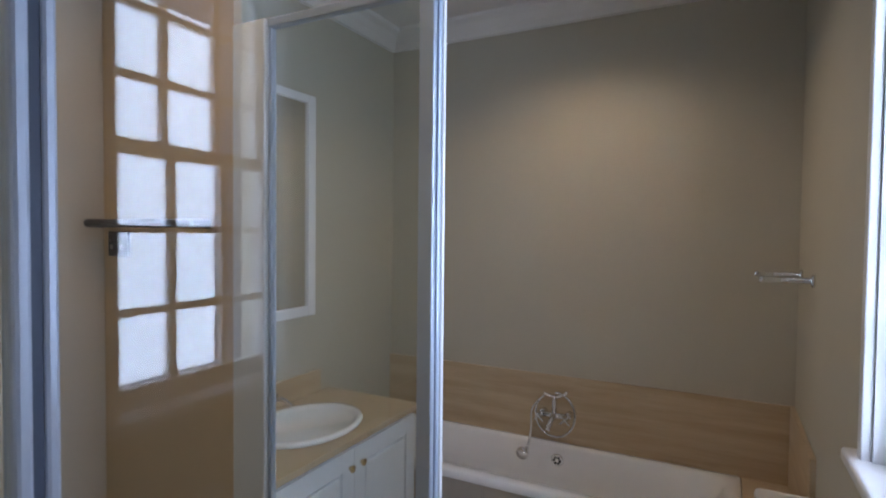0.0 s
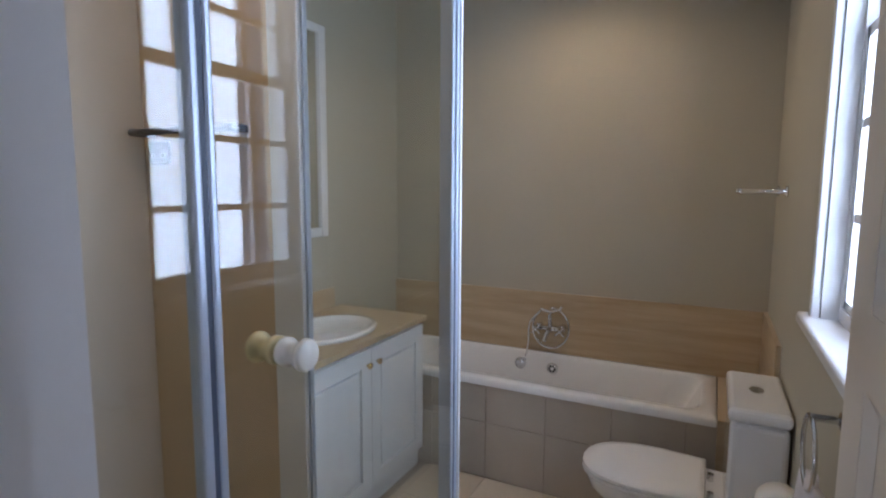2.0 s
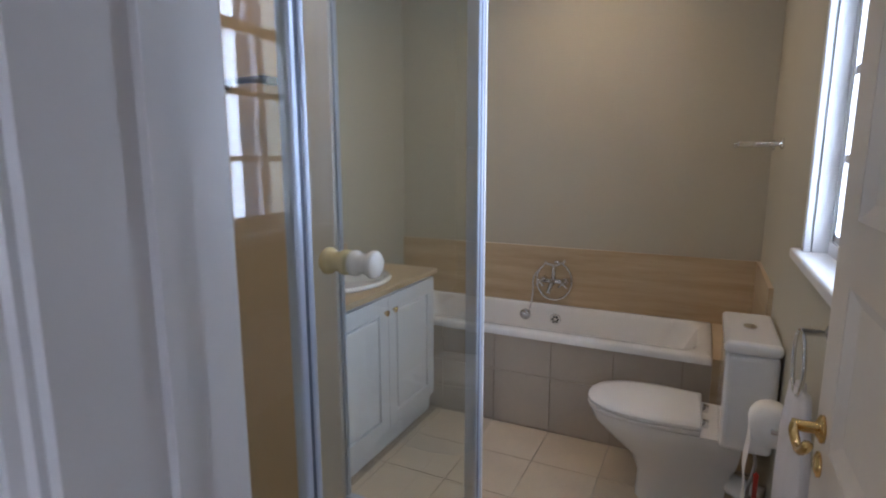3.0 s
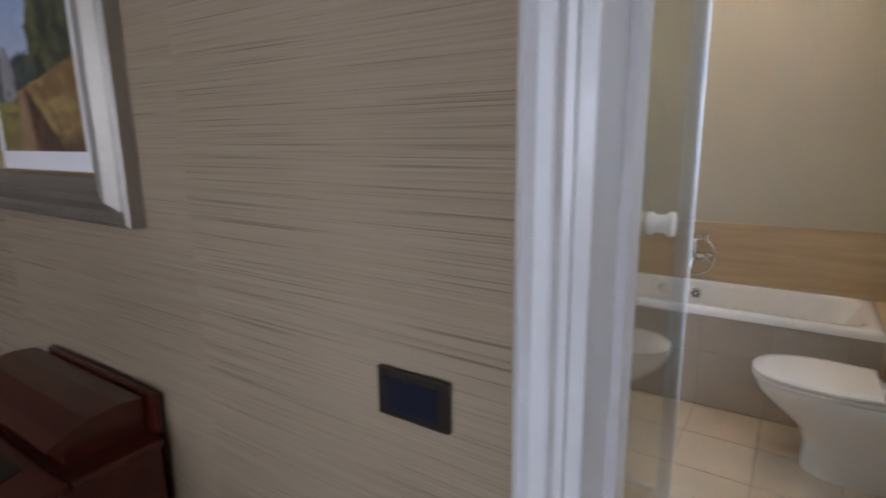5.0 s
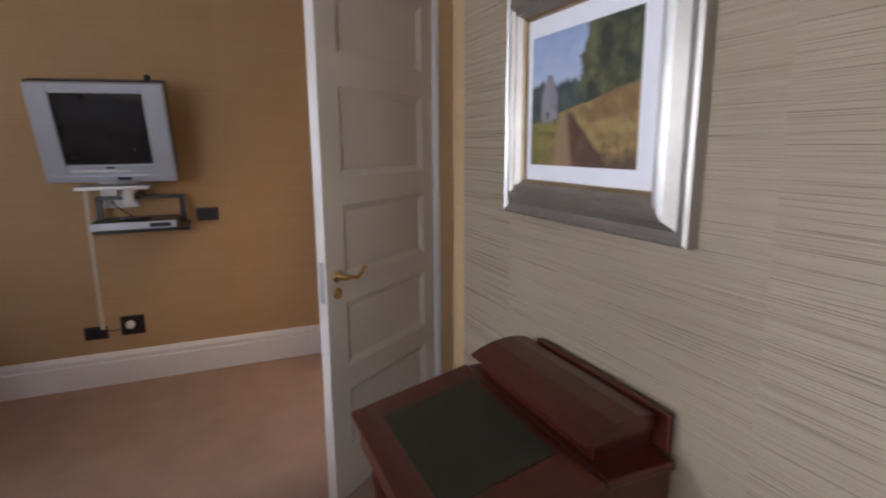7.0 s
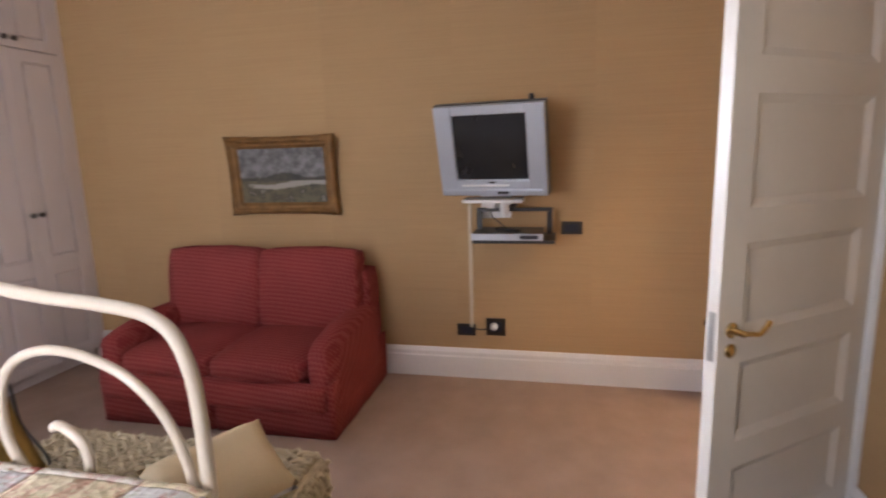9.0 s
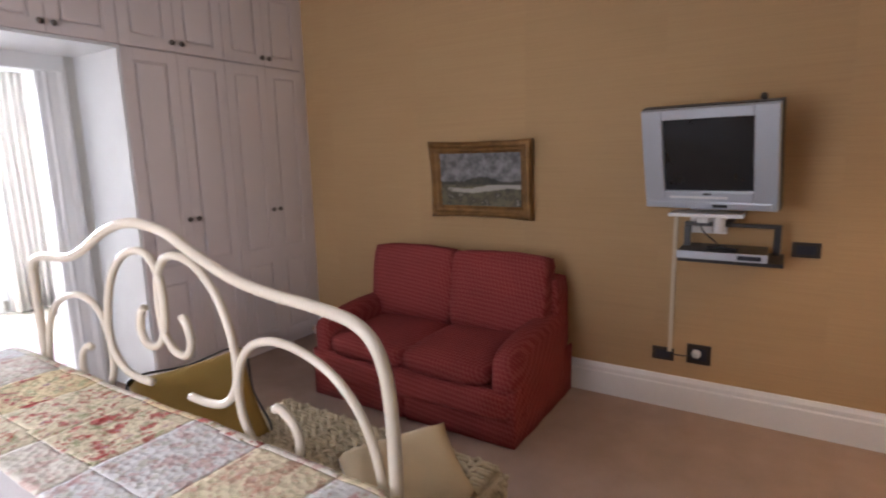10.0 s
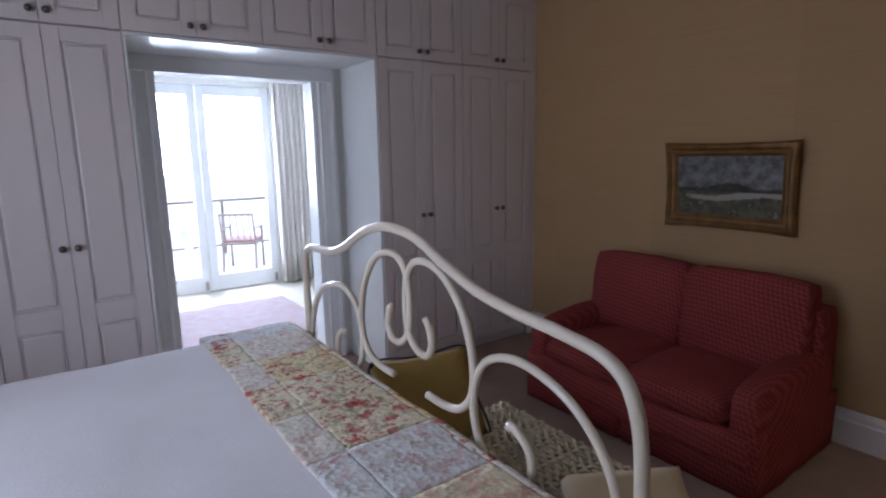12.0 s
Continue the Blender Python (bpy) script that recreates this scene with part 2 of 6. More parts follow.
ALU = mat("brushed aluminium", (0.52, 0.59, 0.71), 0.36, 0.4, vary=0.08, scale=3, grain=120, bump=0.03, stretch=(1, 1, 0.05))
SEAL = mat("blue-grey rubber seal", (0.06, 0.08, 0.13), 0.5, vary=0.2)
BRASS = mat("polished brass", (0.72, 0.50, 0.20), 0.18, 1.0, vary=0.15, bump=0.02)
STEEL = mat("worn steel", (0.45, 0.43, 0.40), 0.3, 1.0, vary=0.15)
PEWTER = mat("dark pewter", (0.16, 0.14, 0.13), 0.28, 0.9, vary=0.2)
KNOB_CREAM = mat("cream plastic", (0.72, 0.63, 0.36), 0.25, vary=0.05, bump=0)
KNOB_WHITE = mat("white knob plastic", (0.78, 0.77, 0.70), 0.25, vary=0.04, bump=0)
SHOWER_GLASS = clear_glass("shower glass", (0.975, 0.992, 0.985))
PANE = clear_glass("window glass", (0.97, 0.98, 0.98), mixed=0.02)
MIRROR = mat("mirror silver", (0.85, 0.86, 0.85), 0.01, 1.0, vary=0.0, bump=0)
MAHOGANY = mat("red mahogany", (0.065, 0.011, 0.006), 0.3, vary=0.4, scale=3, grain=24, bump=0.03, stretch=(1, 6, 6), coat=0.25)
LEATHER = mat("green leather", (0.020, 0.020, 0.012), 0.5, vary=0.25, scale=4, grain=140, bump=0.1)
SOFA_RED = weave("red sofa cloth", (0.23, 0.034, 0.034), (0.42, 0.13, 0.12), 0.016)
IRON = mat("cream enamelled iron", (0.70, 0.63, 0.52), 0.28, vary=0.08, scale=8, grain=60, bump=0.02)
LINEN = mat("white bed linen", (0.74, 0.72, 0.74), 0.9, vary=0.05, scale=3, grain=120, bump=0.12, spec=0.2)
QUILT = quilt_material()
KNIT = mat("cream knitted wool", (0.55, 0.47, 0.33), 0.95, vary=0.25, scale=30, grain=90, bump=0.3, spec=0.1)
GOLD_CLOTH = mat("gold cushion cloth", (0.36, 0.24, 0.07), 0.8, vary=0.2, scale=5, grain=180, bump=0.15, spec=0.2)
CREAM_CLOTH = mat("cream cushion cloth", (0.66, 0.53, 0.34), 0.85, vary=0.12, scale=5, grain=200, bump=0.15, spec=0.2)
PATTERN_CLOTH = mat("grey patterned cloth", (0.72, 0.72, 0.72), 0.85, scale=28, grain=50, bump=0.1, color2=(0.28, 0.28, 0.34))
SILVER_FRAME = mat("silvered frame", (0.40, 0.38, 0.34), 0.36, 0.8, vary=0.15, scale=8, grain=60, bump=0.05)
GOLD_FRAME = mat("bronzed frame slip", (0.30, 0.22, 0.12), 0.4, 0.6, vary=0.2)
GILT = mat("old gilt wood", (0.22, 0.115, 0.035), 0.45, 0.45, vary=0.45, scale=14, grain=60, bump=0.3)
MOUNT = mat("white mount card", (0.80, 0.80, 0.82), 0.8, vary=0.02, grain=200, bump=0.02)
BLACK = mat("black plastic", (0.018, 0.018, 0.02), 0.35, vary=0.2, bump=0.02)
DARK_PLATE = mat("dark bronze plate", (0.045, 0.035, 0.028), 0.35, 0.4, vary=0.25)
NAVY = mat("dark blue switch", (0.012, 0.015, 0.028), 0.3, vary=0.2, bump=0)
TV_SILVER = mat("silver television plastic", (0.46, 0.50, 0.57), 0.35, 0.3, vary=0.05, bump=0.01)
SCREEN = mat("dark screen glass", (0.02, 0.022, 0.026), 0.06, vary=0.1, bump=0, coat=0.5)
CURTAIN = mat("cream curtain", (0.76, 0.72, 0.68), 0.9, vary=0.08, grain=200, bump=0.1)
RUG = mat("faded rose rug", (0.27, 0.17, 0.18), 0.95, scale=9, grain=40, bump=0.2, color2=(0.29, 0.25, 0.26))
SUN_FLOOR = mat("pale sunroom carpet", (0.48, 0.44, 0.37), 0.95, vary=0.1, grain=250, bump=0.3)
PAVING = mat("pale terrace paving", (0.50, 0.48, 0.45), 0.8, vary=0.12, scale=3)
# base tone lightened to stand for outdoor glare over the chair and railing
TEAK = mat("weathered teak paled for glare", (0.30, 0.23, 0.19), 0.6, vary=0.3, stretch=(1, 1, 6))
ROSE_CLOTH = mat("faded rose cushion", (0.36, 0.20, 0.20), 0.9, vary=0.1)
TOWEL = mat("white towelling", (0.78, 0.76, 0.78), 0.98, vary=0.06, scale=12, grain=260, bump=0.6, spec=0.1)
PAPER = mat("white tissue paper", (0.80, 0.79, 0.76), 0.95, vary=0.03, grain=150, bump=0.1)
HAZE = glowing("bright sky distance", (0.86, 0.93, 1.0), 14.0)
WIN_GLOW = glowing("pale sky distance", (0.62, 0.78, 1.0), 1.6)
LAMP_LENS = glowing("warm lamp lens", (1.0, 0.75, 0.45), 6.0)

# ---- mesh helpers ----


def bm_box(bm, x0, x1, y0, y1, z0, z1, bevel=0.0, seg=2):
    r = bmesh.ops.create_cube(bm, size=1.0)
    vs = r["verts"]
    bmesh.ops.scale(bm, vec=(abs(x1 - x0), abs(y1 - y0), abs(z1 - z0)), verts=vs)
    bmesh.ops.translate(bm, vec=((x0 + x1) / 2, (y0 + y1) / 2, (z0 + z1) / 2), verts=vs)
    if bevel:
        es = list({e for v in vs for e in v.link_edges})
        bmesh.ops.bevel(bm, geom=es, offset=bevel, segments=seg, affect="EDGES", profile=0.5)
    return bm


def box(x0, x1, y0, y1, z0, z1, bevel=0.0, seg=2):
    return bm_box(bmesh.new(), x0, x1, y0, y1, z0, z1, bevel, seg)


def boxes(rows, bevel=0.0):
    bm = bmesh.new()
    for r in rows:
        b2 = box(*r, bevel)
        me = bpy.data.meshes.new("tmp")
        b2.to_mesh(me)
        b2.free()
        bm.from_mesh(me)
        bpy.data.meshes.remove(me)
    return bm


def spline(pts, n=6, closed=False):
    """Catmull-Rom line through the points."""
    pts = [Vector(p) for p in pts]
    out = []
    k = len(pts)
    for i in range(k if closed else k - 1):
        if closed:
            p0, p1, p2, p3 = pts[i - 1], pts[i], pts[(i + 1) % k], pts[(i + 2) % k]
        else:
            p0, p1, p2, p3 = pts[max(i - 1, 0)], pts[i], pts[i + 1], pts[min(i + 2, k - 1)]
        for j in range(n):
            t = j / n
            out.append(0.5 * (2 * p1 + (p2 - p0) * t + (2 * p0 - 5 * p1 + 4 * p2 - p3) * t * t + (3 * p1 - p0 - 3 * p2 + p3) * t ** 3))
    if not closed:
        out.append(pts[-1])
    return out


def tube(pts, r, sides=10, n=6, smooth=True, closed=False, bm=None):
    line = spline(pts, n, closed) if smooth else [Vector(p) for p in pts]
    bm = bm or bmesh.new()
    rings = []
    k = len(line)
    normal = None
    for i, p in enumerate(line):
        a = line[i - 1] if (i > 0 or closed) else p
        b = line[(i + 1) % k] if (i < k - 1 or closed) else p
        d = (b - a).normalized()
        if normal is None:
            normal = d.orthogonal().normalized()
        normal = (normal - d * normal.dot(d)).normalized()
        bi = d.cross(normal)
        rr = r(i / max(1, k - 1)) if callable(r) else r
        rings.append([bm.verts.new(p + (normal * math.cos(s) + bi * math.sin(s)) * rr) for s in [2 * math.pi * q / sides for q in range(sides)]])
    for i in range(k if closed else k - 1):
        A, B = rings[i], rings[(i + 1) % k]
        for q in range(sides):
            bm.faces.new((A[q], A[(q + 1) % sides], B[(q + 1) % sides], B[q]))
    if not closed:
        bm.faces.new(rings[0][::-1])
        bm.faces.new(rings[-1])
    bmesh.ops.recalc_face_normals(bm, faces=bm.faces)
    return bm


def lathe(profile, sides=20, axis="z", at=(0, 0, 0), sx=1.0, sy=1.0):
    """Turned shape: profile rows of (radius, height)."""
    bm = bmesh.new()
    rings = []
    for r, h in profile:
        rings.append([bm.verts.new((max(r, 1e-4) * math.cos(a) * sx, max(r, 1e-4) * math.sin(a) * sy, h)) for a in [2 * math.pi * q / sides for q in range(sides)]])
    for A, B in zip(rings, rings[1:]):
        for q in range(sides):
            bm.faces.new((A[q], A[(q + 1) % sides], B[(q + 1) % sides], B[q]))
    bm.faces.new(rings[0][::-1])
    bm.faces.new(rings[-1])
    turn = {"z": Matrix.Identity(4), "x": pose(0, 0, 0, 0, 90, 0), "-x": pose(0, 0, 0, 0, -90, 0), "y": pose(0, 0, 0, -90, 0, 0), "-y": pose(0, 0, 0, 90, 0, 0)}[axis]
    bmesh.ops.transform(bm, matrix=Matrix.Translation(at) @ turn, verts=bm.verts)
    bmesh.ops.recalc_face_normals(bm, faces=bm.faces)
    return bm


def obj(name, bm, material, smooth=False):
    me = bpy.data.meshes.new(name)
    bm.to_mesh(me)
    bm.free()
    me.materials.append(material)
    if smooth:
        me.shade_smooth()
    return new(name, me)


def part(name, bm, material, parent, label="", smooth=False):
    ob = obj(name, bm, material, smooth)
    ob.parent = parent
    if label:
        ob["label"] = label
    return ob


def thing(name, label, category, at=(0, 0, 0), rz=0.0, group=""):
    ob = new(name)
    ob.matrix_world = pose(*at, 0, 0, rz)
    ob.empty_display_size = 0.1
    return tagged(ob, label, category, group)


def setting(name, bm, material, label, category="", smooth=False):
    return tagged(obj(name, bm, material, smooth), label, category or name.split("_")[0], kind="structure")


def prism(profile, x0, x1, axis="x"):
    """Extrudes a closed profile of (a, b) along x (a is y, b is z) or along y (a is x)."""
    bm = bmesh.new()
    mk = (lambda p, s: (s, p[0], p[1])) if axis == "x" else (lambda p, s: (p[0], s, p[1]))
    A = [bm.verts.new(mk(p, x0)) for p in profile]
    B = [bm.verts.new(mk(p, x1)) for p in profile]
    k = len(profile)
    for i in range(k):
        bm.faces.new((A[i], A[(i + 1) % k], B[(i + 1) % k], B[i]))
    bm.faces.new(A)
    bm.faces.new(B)
    bmesh.ops.recalc_face_normals(bm, faces=bm.faces)
    return bm


def pillow(w, h, d, nx=14, ny=14, pinch=0.06):
    """Stuffed cushion in the x-y plane, thickness d."""
    bm = bmesh.new()
    for side in (1, -1):
        grid = []
        for i in range(nx + 1):
            row = []
            for j in range(ny + 1):
                u, v = 2 * i / nx - 1, 2 * j / ny - 1
                f = max(0.0, (1 - u ** 4) * (1 - v ** 4)) ** 0.5
                k = 1 - pinch * (1 - abs(v) ** 2) * abs(u) ** 3
                k2 = 1 - pinch * (1 - abs(u) ** 2) * abs(v) ** 3
                wob = 0.006 * noise.noise((u * 2, v * 2, side * 3.0 + w * 9))
                row.append(bm.verts.new((u * w / 2 * k, v * h / 2 * k2, side * (d / 2 * f + wob * f))))
            grid.append(row)
        for i in range(nx):
            for j in range(ny):
                bm.faces.new((grid[i][j], grid[i + 1][j], grid[i + 1][j + 1], grid[i][j + 1]))
    bmesh.ops.remove_doubles(bm, verts=bm.verts, dist=0.0005)
    bmesh.ops.recalc_face_normals(bm, faces=bm.faces)
    return bm


def moved(bm, m):
    bmesh.ops.transform(bm, matrix=m, verts=bm.verts)
    return bm


# ---- large structure ----
CEIL = 2.98
NORTH = -0.285      # bedroom face of the wall with the bathroom door
BATH_S = -0.08      # bathroom face of that wall
WEST = -4.33        # wall with the television
EAST = 0.62
ROBE = -4.97        # wardrobe fronts
BACK = 2.82         # wall behind the bath
RIGHT = 0.47        # bathroom window wall
LEFT = -1.76        # bathroom basin wall
DOOR_L, DOOR_R, DOOR_H = -0.332, 0.45, 2.25

setting("floor_bedroom", box(-5.2, EAST + 0.2, -5.75, NORTH + 0.1, -0.1, 0.0), CARPET, "pinkish beige fitted carpet in the bedroom", "floor")
setting("floor_hall", box(-5.2, -2.33, NORTH + 0.1, 1.9, -0.1, -0.002), CARPET, "pinkish beige carpet running into the hall", "floor")
setting("floor_sunroom", box(-4.0, -0.4, -8.75, -5.75, -0.1, 0.0), SUN_FLOOR, "pale carpet in the bright sunroom", "floor")
bath_floor = setting("floor_bathroom", box(LEFT - 0.1, RIGHT + 0.1, NORTH + 0.1, BACK + 0.1, -0.1, -0.006), GROUT, "bathroom floor of square cream tiles", "floor")
setting("ceiling_bedroom", box(-5.2, EAST + 0.2, -5.75, 1.9, CEIL, CEIL + 0.1), PLASTER, "plain white plaster bedroom ceiling", "ceiling")
setting("ceiling_sunroom", box(-4.0, -0.4, -8.75, -5.75, CEIL, CEIL + 0.1), PLASTER, "plain white sunroom ceiling", "ceiling")
setting("ceiling_bathroom", box(LEFT - 0.1, RIGHT + 0.1, 1.9, BACK + 0.1, CEIL, CEIL + 0.1), PLASTER, "plain white bathroom ceiling", "ceiling")

# wall with the bathroom door: the bedroom side papered, the bathroom side painted
setting("wall_north", boxes([(-2.33, DOOR_L, NORTH, -0.21, 0, CEIL), (DOOR_R, EAST, NORTH, -0.21, 0, CEIL), (DOOR_L, DOOR_R, NORTH, -0.21, DOOR_H, CEIL)]), REED_PALE,
        "bedroom wall papered in pale laid reed cloth", "wall")
setting("wall_bathroom_south", boxes([(LEFT, DOOR_L, -0.208, BATH_S, 0, CEIL), (DOOR_R, RIGHT, -0.208, BATH_S, 0, CEIL), (DOOR_L, DOOR_R, -0.208, BATH_S, DOOR_H, CEIL)]), BATH_WALL,
        "painted bathroom wall beside the doorway", "wall")
setting("wall_hall_side", box(-2.43, -2.33, NORTH, 1.9, 0, CEIL), REED_TAN, "tan papered return at the end of the wall", "wall")
HALL_Y = -0.10
setting("wall_hall_door", boxes([(-3.06, -2.43, HALL_Y, HALL_Y + 0.15, 0, CEIL), (WEST, -3.06 - 0.88, HALL_Y, HALL_Y + 0.15, 0, CEIL), (-3.06 - 0.88, -3.06, HALL_Y, HALL_Y + 0.15, 2.28, CEIL)]), REED_TAN,
        "tan papered wall with the hall doorway", "wall")
setting("wall_hall_far", box(-5.2, -2.43, 1.8, 1.9, 0, CEIL), PLASTER, "plain wall closing the hall", "wall")
setting("wall_west", box(WEST - 0.15, WEST, ROBE - 0.7, 1.8, 0, CEIL), REED_TAN, "bedroom wall papered in tan reed cloth", "wall")
EW0, EW1 = -3.6, -2.2
setting("wall_east", boxes([(EAST, EAST + 0.15, ROBE - 0.7, EW0, 0, CEIL), (EAST, EAST + 0.15, EW1, NORTH + 0.1, 0, CEIL), (EAST, EAST + 0.15, EW0, EW1, 0, 0.95), (EAST, EAST + 0.15, EW0, EW1, 2.35, CEIL)]), REED_TAN,
        "tan papered wall with a window, behind the bed", "wall")
OP0, OP1, OPH = -2.51, -1.40, 2.25
WS = -5.57
setting("wall_south", boxes([(WEST - 0.15, OP0, WS - 0.16, WS, 0, CEIL), (OP1, EAST + 0.15, WS - 0.16, WS, 0, CEIL), (OP0, OP1, WS - 0.16, WS, OPH, CEIL)]), PLASTER, "white wall behind the wardrobes with a wide opening", "wall")
WY0, WY1, WZ0, WZ1 = 0.735, 1.375, 1.205, 2.62
setting("wall_bathroom_window", boxes([(RIGHT, RIGHT + 0.2, BATH_S - 0.08, WY0, 0, CEIL), (RIGHT, RIGHT + 0.2, WY1, BACK + 0.1, 0, CEIL), (RIGHT, RIGHT + 0.2, WY0, WY1, 0, WZ0), (RIGHT, RIGHT + 0.2, WY0, WY1, WZ1, CEIL)]), BATH_WALL,
        "pale grey-green bathroom wall with a sash window", "wall")
setting("wall_bathroom_back", box(LEFT - 0.1, RIGHT, BACK, BACK + 0.1, 0, CEIL), BATH_WALL, "sage grey wall above the bath", "wall")
setting("wall_bathroom_left", box(LEFT - 0.1, LEFT, BATH_S - 0.08, BACK, 0, CEIL), BATH_WALL, "pale grey-green wall behind the basin and shower", "wall")
setting("wall_sunroom_west", box(-4.0, -3.9, -8.75, WS - 0.16, 0, CEIL), PLASTER, "white sunroom side wall", "wall")
setting("wall_sunroom_east", box(-0.5, -0.4, -8.75, WS - 0.16, 0, CEIL), PLASTER, "white sunroom side wall", "wall")
FD = -8.60
setting("wall_sunroom_south", boxes([(-3.9, -3.17, FD - 0.12, FD, 0, CEIL), (-1.40, -0.5, FD - 0.12, FD, 0, CEIL), (-3.17, -1.40, FD - 0.12, FD, 2.55, CEIL)]), PLASTER, "white wall round the glazed terrace doors", "wall")

# skirtings
SKIRT = [(0.0, 0.0), (0.028, 0.0), (0.028, 0.15), (0.022, 0.16), (0.022, 0.185), (0.014, 0.20), (0.008, 0.212), (0.0, 0.212)]
setting("baseboard_west", prism([(WEST + a, b) for a, b in SKIRT], ROBE, HALL_Y, "y"), GLOSS_WHITE, "tall white moulded skirting board", "baseboard")
setting("baseboard_north", prism([(NORTH - a, b) for a, b in SKIRT], -2.33, -0.435), GLOSS_WHITE, "tall white moulded skirting board", "baseboard")
setting("baseboard_hall", prism([(HALL_Y - a, b) for a, b in SKIRT], -3.006, -2.43), GLOSS_WHITE, "tall white moulded skirting board", "baseboard")
# cornice round the bathroom ceiling
COVE = [(0, 0), (0.11, 0), (0.105, -0.02), (0.07, -0.035), (0.035, -0.07), (0.02, -0.105), (0, -0.11)]
setting("cornice_back", prism([(BACK - a, CEIL - 0.001 + b) for a, b in COVE], LEFT, RIGHT), PLASTER, "white moulded plaster cornice", "cornice")
setting("cornice_left", prism([(LEFT + a, CEIL - 0.003 + b) for a, b in COVE], BATH_S, BACK, "y"), PLASTER, "white moulded plaster cornice", "cornice")
setting("cornice_right", prism([(RIGHT - a, CEIL - 0.003 + b) for a, b in COVE], BATH_S, BACK, "y"), PLASTER, "white moulded plaster cornice", "cornice")

# bathroom door casing: stepped architrave and lining
CAS = [(0.0, 0.0), (0.0, 0.03), (0.025, 0.036), (0.04, 0.030), (0.055, 0.022), (0.11, 0.022), (0.125, 0.028), (0.14, 0.016), (0.168, 0.012), (0.168, 0.0)]


def casing(name, x_in, side, y, out, z1, label, wide=1.0):
    """Architrave upright from profile, inner edge at x_in, growing to side; out: which way it stands off the wall."""
    bm = bmesh.new()
    A = [bm.verts.new((x_in + side * (0.168 - a) * wide, y + out * b, 0)) for a, b in CAS]
    B = [bm.verts.new((x_in + side * (0.168 - a) * wide, y + out * b, z1)) for a, b in CAS]
    for i in range(len(CAS)):
        j = (i + 1) % len(CAS)
        bm.faces.new((A[i], A[j], B[j], B[i]))
    bm.faces.new(A)
    bm.faces.new(B)
    bmesh.ops.recalc_face_normals(bm, faces=bm.faces)
    return setting(name, bm, GLOSS_WHITE, label, "trim")


casing("trim_bath_door_left", DOOR_L - 0.008, -1, NORTH, -1, DOOR_H + 0.16, "white moulded architrave beside the bathroom doorway", 0.34)
setting("trim_bath_lining", boxes([(DOOR_L - 0.012, DOOR_L + 0.012, NORTH - 0.004, BATH_S + 0.004, 0, DOOR_H), (DOOR_R - 0.012, DOOR_R + 0.012, NORTH - 0.004, BATH_S + 0.004, 0, DOOR_H), (DOOR_L - 0.012, DOOR_R + 0.012, NORTH - 0.004, BATH_S + 0.004, DOOR_H, DOOR_H + 0.02),
                                  (DOOR_L + 0.012, DOOR_L + 0.026, -0.185, -0.165, 0, DOOR_H)]), GLOSS_WHITE, "white painted door lining", "trim")
setting("trim_strike_plate", box(DOOR_L + 0.012, DOOR_L + 0.015, -0.162, -0.138, 0.93, 1.07), STEEL, "small steel strike plate in the lining", "trim")
setting("trim_bath_door_head", box(DOOR_L - 0.176, DOOR_R + 0.15, NORTH - 0.026, NORTH, DOOR_H, DOOR_H + 0.165, 0.006), GLOSS_WHITE, "white door head moulding", "trim")
setting("trim_hall_right", box(-3.06, -3.008, HALL_Y - 0.03, HALL_Y, 0, 2.36, 0.008), GLOSS_WHITE, "white moulded casing of the hall door", "trim")
setting("trim_hall_left", box(-4.04, -3.94, HALL_Y - 0.03, HALL_Y, 0, 2.36, 0.008), GLOSS_WHITE, "white moulded casing of the hall door", "trim")
# casing of the wide opening
for nm, xi, sd in (("trim_opening_right", OP0, -1), ("trim_opening_left", OP1, 1)):
    casing(nm, xi, sd, WS, 1, OPH, "white moulded casing of the sunroom opening")
setting("trim_opening_head", box(OP0 - 0.168, OP1 + 0.168, WS, WS + 0.03, OPH, OPH + 0.12, 0.008), GLOSS_WHITE, "white moulded head of the sunroom opening", "trim")
setting("trim_opening_lining", boxes([(OP0 - 0.002, OP0 + 0.012, WS - 0.165, WS + 0.004, 0, OPH), (OP1 - 0.012, OP1 + 0.002, WS - 0.165, WS + 0.004, 0, OPH)]), GLOSS_WHITE, "white lining of the sunroom opening", "trim")

# travertine round the bath
setting("trim_splash_back", box(LEFT, RIGHT, BACK - 0.02, BACK, 0.54, 0.925, 0.003), TRAVERTINE, "banded travertine splashback behind the bath", "trim")
setting("trim_splash_right", box(RIGHT - 0.02, RIGHT, 2.14, BACK - 0.02, 0.5, 0.925, 0.003), TRAVERTINE, "travertine upstand at the end of the bath", "trim")
setting("trim_bath_ledge", box(0.26, RIGHT, 2.185, BACK - 0.02, 0.02, 0.552, 0.003), TRAVERTINE, "travertine ledge at the end of the bath", "trim")


